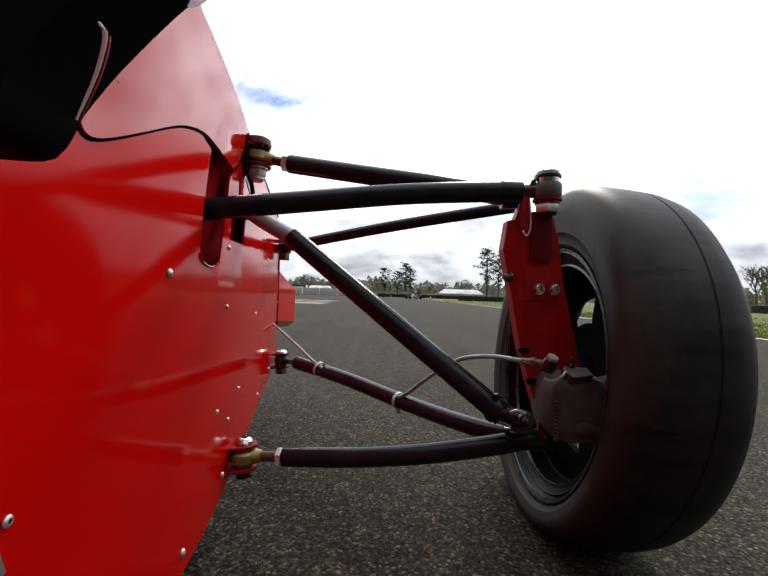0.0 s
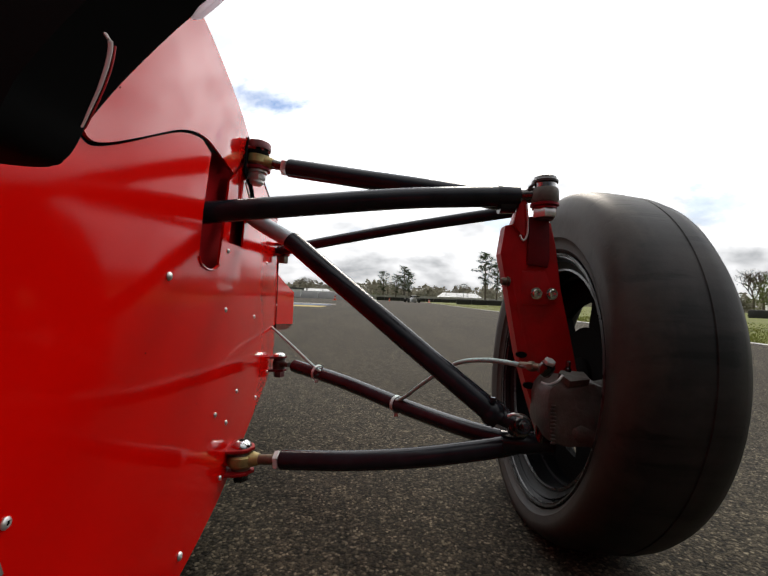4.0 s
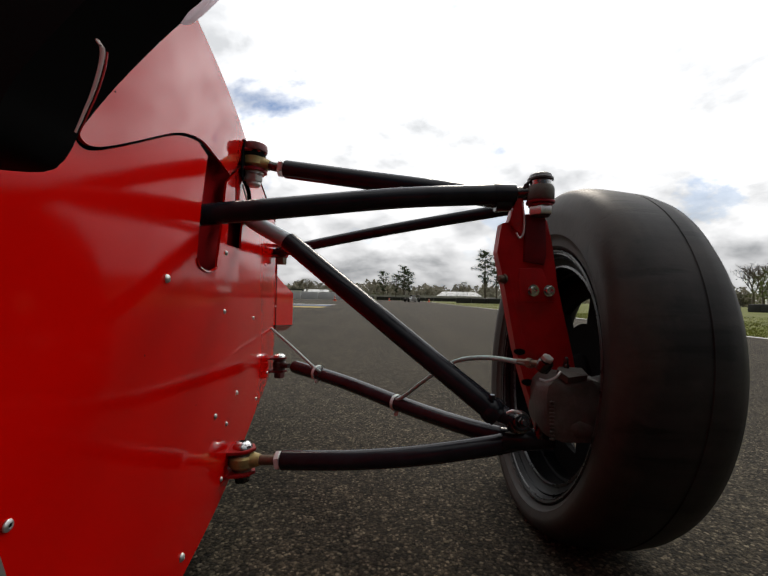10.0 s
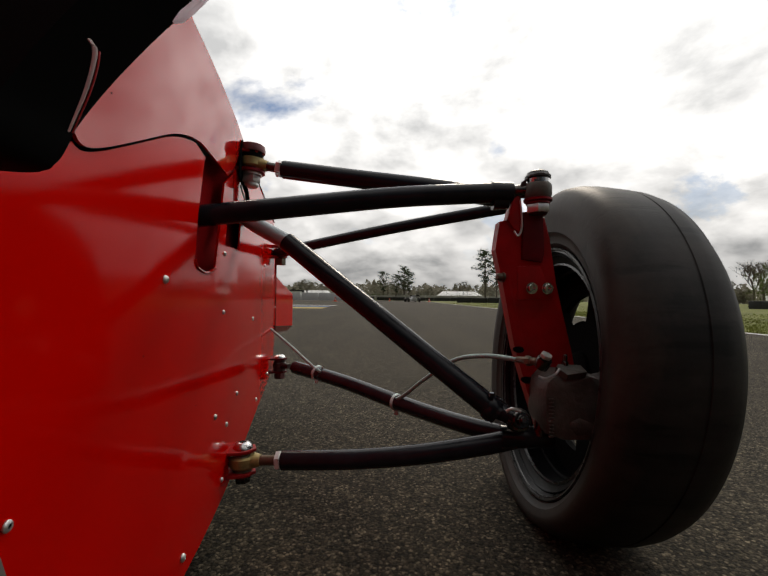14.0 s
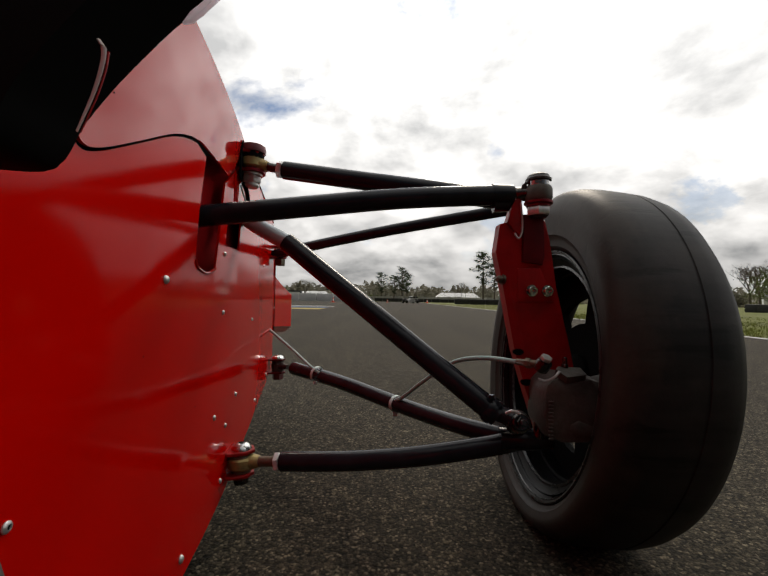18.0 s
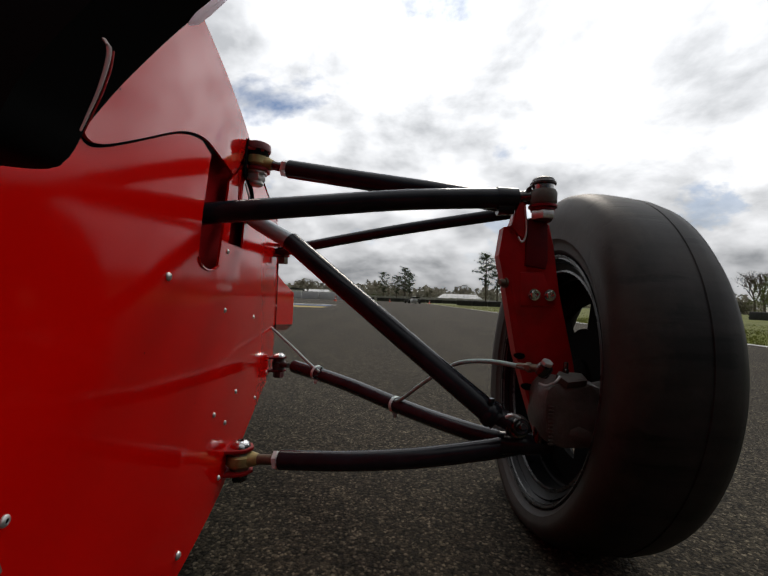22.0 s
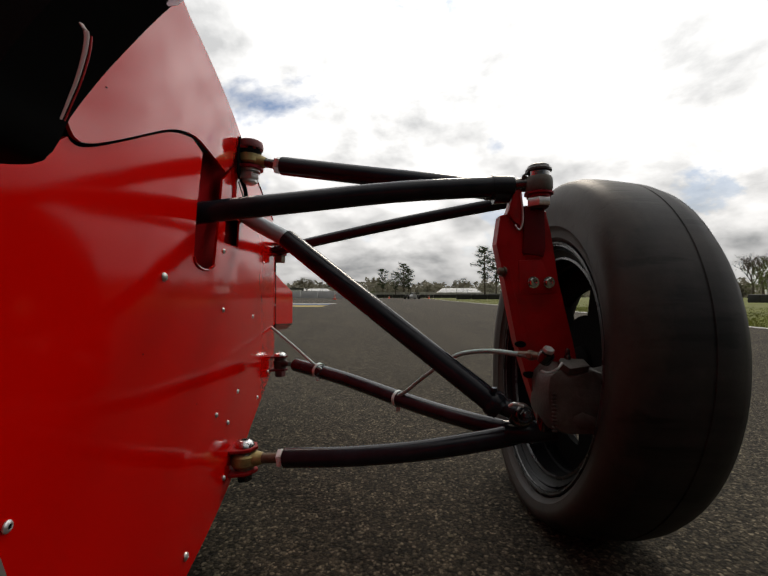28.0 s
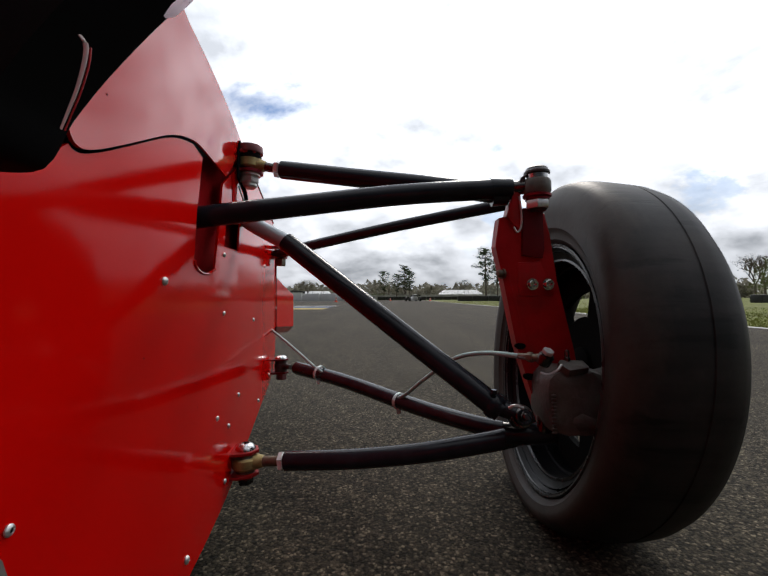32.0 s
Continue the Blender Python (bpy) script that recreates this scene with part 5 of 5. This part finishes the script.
# ---- barriers, walls and fences ----
def belt_barrier(x0, y0, x1, y1, label, h=0.85, step=2.0):
    d = Vector((x1 - x0, y1 - y0, 0))
    count = max(1, int(d.length / step))
    turn = math.degrees(math.atan2(d.y, d.x))
    fence = thing("tyre_barrier", (x0, y0, 0), label, "barrier", "tyre barriers", turn=turn)
    me = None
    for k in range(count):
        if me is None:
            bm = box(0.0, step - 0.05, -0.35, 0.35, -0.02, h, 0.09)
            for z in (0.3, 0.6):
                box(0.02, step - 0.07, -0.372, 0.372, z * h - 0.03, z * h + 0.03, 0.0, bm)
            ob = part("barrier_unit", bm, M_BARRIER, fence)
            me = ob.data
        else:
            ob = new("barrier_unit", me)
            ob.parent = fence
        ob.location = (k * step, rng.uniform(-0.08, 0.08), rng.uniform(-0.04, 0.0))
    return fence


belt_barrier(-34, 104, -2, 97, "long black belted tyre barrier across the end of the straight")
belt_barrier(-2, 97, 46, 92, "long black belted tyre barrier across the end of the straight")
belt_barrier(9.5, 52, 16.5, 51, "short black belted tyre barrier standing on the grass", 0.7)
belt_barrier(24, 25.5, 36, 29, "black belted tyre barrier on the grass verge", 0.55)


def slab_wall(x0, y0, x1, y1, h, step, label):
    d = Vector((x1 - x0, y1 - y0, 0))
    wall = thing("concrete_wall", (x0, y0, 0), label, "wall", turn=math.degrees(math.atan2(d.y, d.x)))
    slab = post = arm = None
    for k in range(int(d.length / step)):
        if slab is None:
            bm = box(0.0, step - 0.06, -0.08, 0.08, -0.02, h, 0.02)
            for q in (1, 2):
                box(0.03, step - 0.09, -0.10, -0.07, h * q / 3 - 0.04, h * q / 3 + 0.03, 0, bm)
            a = part("concrete_slab", bm, M_CONCRETE, wall)
            b = part("fence_post", tube([(0, 0.1, -0.02), (0, 0.1, h + 0.75), (0, -0.05, h + 1.05), (0, -0.4, h + 1.2)], 0.04, 6, 4), M_POST, wall)
            slab, post = a.data, b.data
        else:
            a, b = new("concrete_slab", slab), new("fence_post", post)
            a.parent = b.parent = wall
        a.location = (k * step, 0, rng.uniform(-0.03, 0.0))
        b.location = (k * step, 0, 0)
    wires = bmesh.new()
    for z in (0.25, 0.5, 0.75, 1.0):
        limb(wires, Vector((0, 0.1, h + z * 0.7)), Vector((d.length, 0.1, h + z * 0.7)), 0.012, 0.012, 4)
    part("fence_wires", wires, M_WIRE, wall)
    return wall


slab_wall(-26, 124, 40, 108, 1.55, 3.0, "pale concrete slab wall with a curved-top wire fence")
slab_wall(58, 40, 100, 66, 1.3, 3.0, "pale concrete slab wall beyond the verge")


def low_wall():
    wall = thing("pit_wall", (-18.5, 72, 0), "low white painted wall beside the run-off", "wall", turn=-3)
    for k in range(4):
        ob = part("wall_block", box(k * 3.2, k * 3.2 + 3.1, -0.15, 0.15, -0.02, 1.35, 0.03), M_TENT, wall)
    return wall


low_wall()


def marquee(x, y, length, label):
    tent = thing("marquee", (x, y, 0), label, "tent", "white marquees")
    part("walls", box(0, length, 0, 8, -0.02, 1.9, 0.05), M_CONCRETE, tent)
    bm = bmesh.new()
    a = [bm.verts.new(p) for p in ((-0.2, -0.2, 1.9), (length + 0.2, -0.2, 1.9), (length - 2.5, 4, 4.2), (2.5, 4, 4.2), (-0.2, 8.2, 1.9), (length + 0.2, 8.2, 1.9))]
    for q in ((0, 1, 2, 3), (5, 4, 3, 2), (4, 0, 3), (1, 5, 2)):
        bm.faces.new([a[i] for i in q])
    part("roof", bm, M_TENT, tent, "white fabric roof", smooth=False)
    for k in range(int(length / 2.6)):
        part("window", box(k * 2.6 + 0.5, k * 2.6 + 2.1, -0.03, 0.02, 0.4, 1.5, 0.01), M_GLASS_DARK, tent)
    return tent


marquee(24, 176, 20, "long white marquee with peaked roof behind the fence")
marquee(-42, 190, 16, "white marquee behind the barrier")


def lamp_post(x, y, h, label):
    lamp = thing("lamp_post", (x, y, 0), label, "lamp post", "lamp posts")
    part("pole", tube([(0, 0, -0.05), (0, 0, h)], (0.09, 0.05), 8, 4), M_POST, lamp)
    part("crossbar", box(-0.7, 0.7, -0.05, 0.05, h - 0.1, h, 0.01), M_POST, lamp)
    for s in (-0.55, 0.0, 0.55):
        part("floodlight", box(s - 0.18, s + 0.18, -0.2, 0.08, h, h + 0.28, 0.04), M_POST, lamp)
    return lamp


for x, y, h in ((-21, 132, 7.5), (2.0, 150, 6.5), (30, 150, 7.0), (43, 148, 7)):
    lamp_post(x, y, h, "tall grey floodlight pole behind the fence")


def gantry():
    g = thing("gantry", (-14, 140, 0), "grey steel sign gantry over the far track", "gantry")
    part("post", tube([(0, 0, -0.05), (0, 0, 4.2)], 0.12, 8, 3), M_POST, g)
    part("arm", box(-6.5, 0.3, -0.12, 0.12, 4.0, 4.35, 0.03), M_POST, g)
    part("panel", box(-6.3, -4.5, -0.16, -0.1, 3.6, 4.5, 0.02), M_SIGN, g)
    return g


gantry()


def sign_board():
    s = thing("sign_board", (-33, 128, 0), "dark advertising board with a pale band on two posts", "sign")
    part("board", box(0, 6.5, -0.06, 0.06, 1.6, 3.0, 0.02), M_SIGN, s)
    part("band", box(0.6, 5.9, -0.075, -0.062, 2.1, 2.5), M_SIGN_BAR, s, "pale bar of lettering")
    for x in (1.0, 5.5):
        part("post", tube([(x, 0.05, -0.05), (x, 0.05, 1.7)], 0.07, 8, 3), M_POST, s)
    return s


sign_board()


def traffic_cone(x, y):
    c = thing("traffic_cone", (x, y, 0), "orange plastic traffic cone on the asphalt", "cone", "cones on the track")
    part("base", box(-0.2, 0.2, -0.2, 0.2, 0.0, 0.04, 0.012), M_CONE, c)
    part("body", lathe([(0.04, 0.15), (0.2, 0.115), (0.34, 0.08), (0.5, 0.045), (0.51, 0.03), (0.51, 0)], 18), M_CONE, c)
    part("band", lathe([(0.22, 0.1125), (0.33, 0.0850)], 18), M_CONE_BAND, c)
    return c


for x, y in ((-5.6, 44.0), (0.8, 70.0), (7.0, 62.0)):
    traffic_cone(x, y)


def far_car():
    """Another single-seater far ahead."""
    c = thing("distant_racing_car", (3.6, 52, 0), "white and black single-seater far down the track", "racing car", turn=8)
    part("body", box(-0.35, 0.35, -1.6, 1.5, 0.12, 0.55, 0.12), M_WHITE_CAR, c)
    part("engine_cover", box(-0.22, 0.22, -1.5, 0.0, 0.5, 0.9, 0.12), M_WHITE_CAR, c)
    part("rear_wing", box(-0.6, 0.6, -1.9, -1.6, 0.72, 0.86, 0.02), M_BLACK, c)
    for x in (-0.7, 0.7):
        for y in (-1.2, 1.2):
            part("wheel", lathe([(-0.12, 0), (-0.12, 0.25), (-0.08, 0.28), (0.08, 0.28), (0.12, 0.25), (0.12, 0)], 20, pose(x, y, 0.28, 0, 90, 0)), M_RUBBER, c)
    return c


far_car()


def far_house():
    h = thing("house", (104, 100, 0), "white rendered house with a grey pitched roof far off", "house", turn=-40)
    part("wall", box(-5, 5, -3, 3, -0.02, 3.0, 0.02), M_TENT, h)
    bm = bmesh.new()
    a = [bm.verts.new(p) for p in ((-5.4, -3.4, 3), (5.4, -3.4, 3), (5.4, 3.4, 3), (-5.4, 3.4, 3), (-5.4, 0, 5.6), (5.4, 0, 5.6))]
    for q in ((0, 1, 5, 4), (2, 3, 4, 5), (3, 0, 4), (1, 2, 5), (3, 2, 1, 0)):
        bm.faces.new([a[i] for i in q])
    part("roof", bm, M_ROOF, h, smooth=False)
    for x in (-3.2, 0, 3.2):
        part("window", box(x - 0.6, x + 0.6, -3.04, -2.98, 1.0, 2.2, 0.01), M_GLASS_DARK, h)
    return h


far_house()


# ---- worn paint on the run-off ----
def paint_patch(name, x0, x1, y0, y1, material, label):
    bm = bmesh.new()
    n = 14
    a = [bm.verts.new((x0 + rng.uniform(-0.05, 0.05), y0 + (y1 - y0) * k / n, 0.004)) for k in range(n + 1)]
    b = [bm.verts.new((x1 + rng.uniform(-0.05, 0.05), y0 + (y1 - y0) * k / n, 0.004)) for k in range(n + 1)]
    for k in range(n):
        bm.faces.new((a[k], b[k], b[k + 1], a[k + 1]))
    return tagged(part(name, bm, material, smooth=False), label, "road marking", kind="structure")


paint_patch("paint_yellow", -5.2, -2.2, 13.5, 15.2, M_KERB_Y, "faded yellow paint on the run-off asphalt")
paint_patch("paint_blue", -5.4, -2.4, 16.2, 18.0, M_KERB_B, "faded blue paint on the run-off asphalt")
paint_patch("paint_white", -5.6, -2.4, 19.2, 20.0, M_WHITE_LINE, "faded white paint on the run-off asphalt")


# ---- grass tufts on the verge ----
def verge_grass():
    bm = bmesh.new()
    for k in range(15000):
        y = rng.uniform(2.2, 14) if k < 11000 else rng.uniform(10, 45)
        x = edge_x(y) + abs(rng.gauss(0, 1.6)) * (0.35 + 0.13 * y) - 0.02
        h = rng.uniform(0.012, 0.040) * (1 + 0.6 * noise.noise(Vector((x * 0.8, y * 0.8, 0))))
        a = rng.uniform(0, 6.28)
        w = 0.006 + 0.0006 * y
        p = Vector((x, y, -0.013))
        s = Vector((math.cos(a), math.sin(a), 0)) * w
        t = Vector((rng.uniform(-0.5, 0.5), rng.uniform(-0.5, 0.5), 1)) * h
        bm.faces.new([bm.verts.new(q) for q in (p - s, p + s, p + t)])
    return tagged(part("verge_grass", bm, M_BLADE, smooth=False), "tufts of green grass along the track edge", "grass", kind="stuff")


verge_grass()
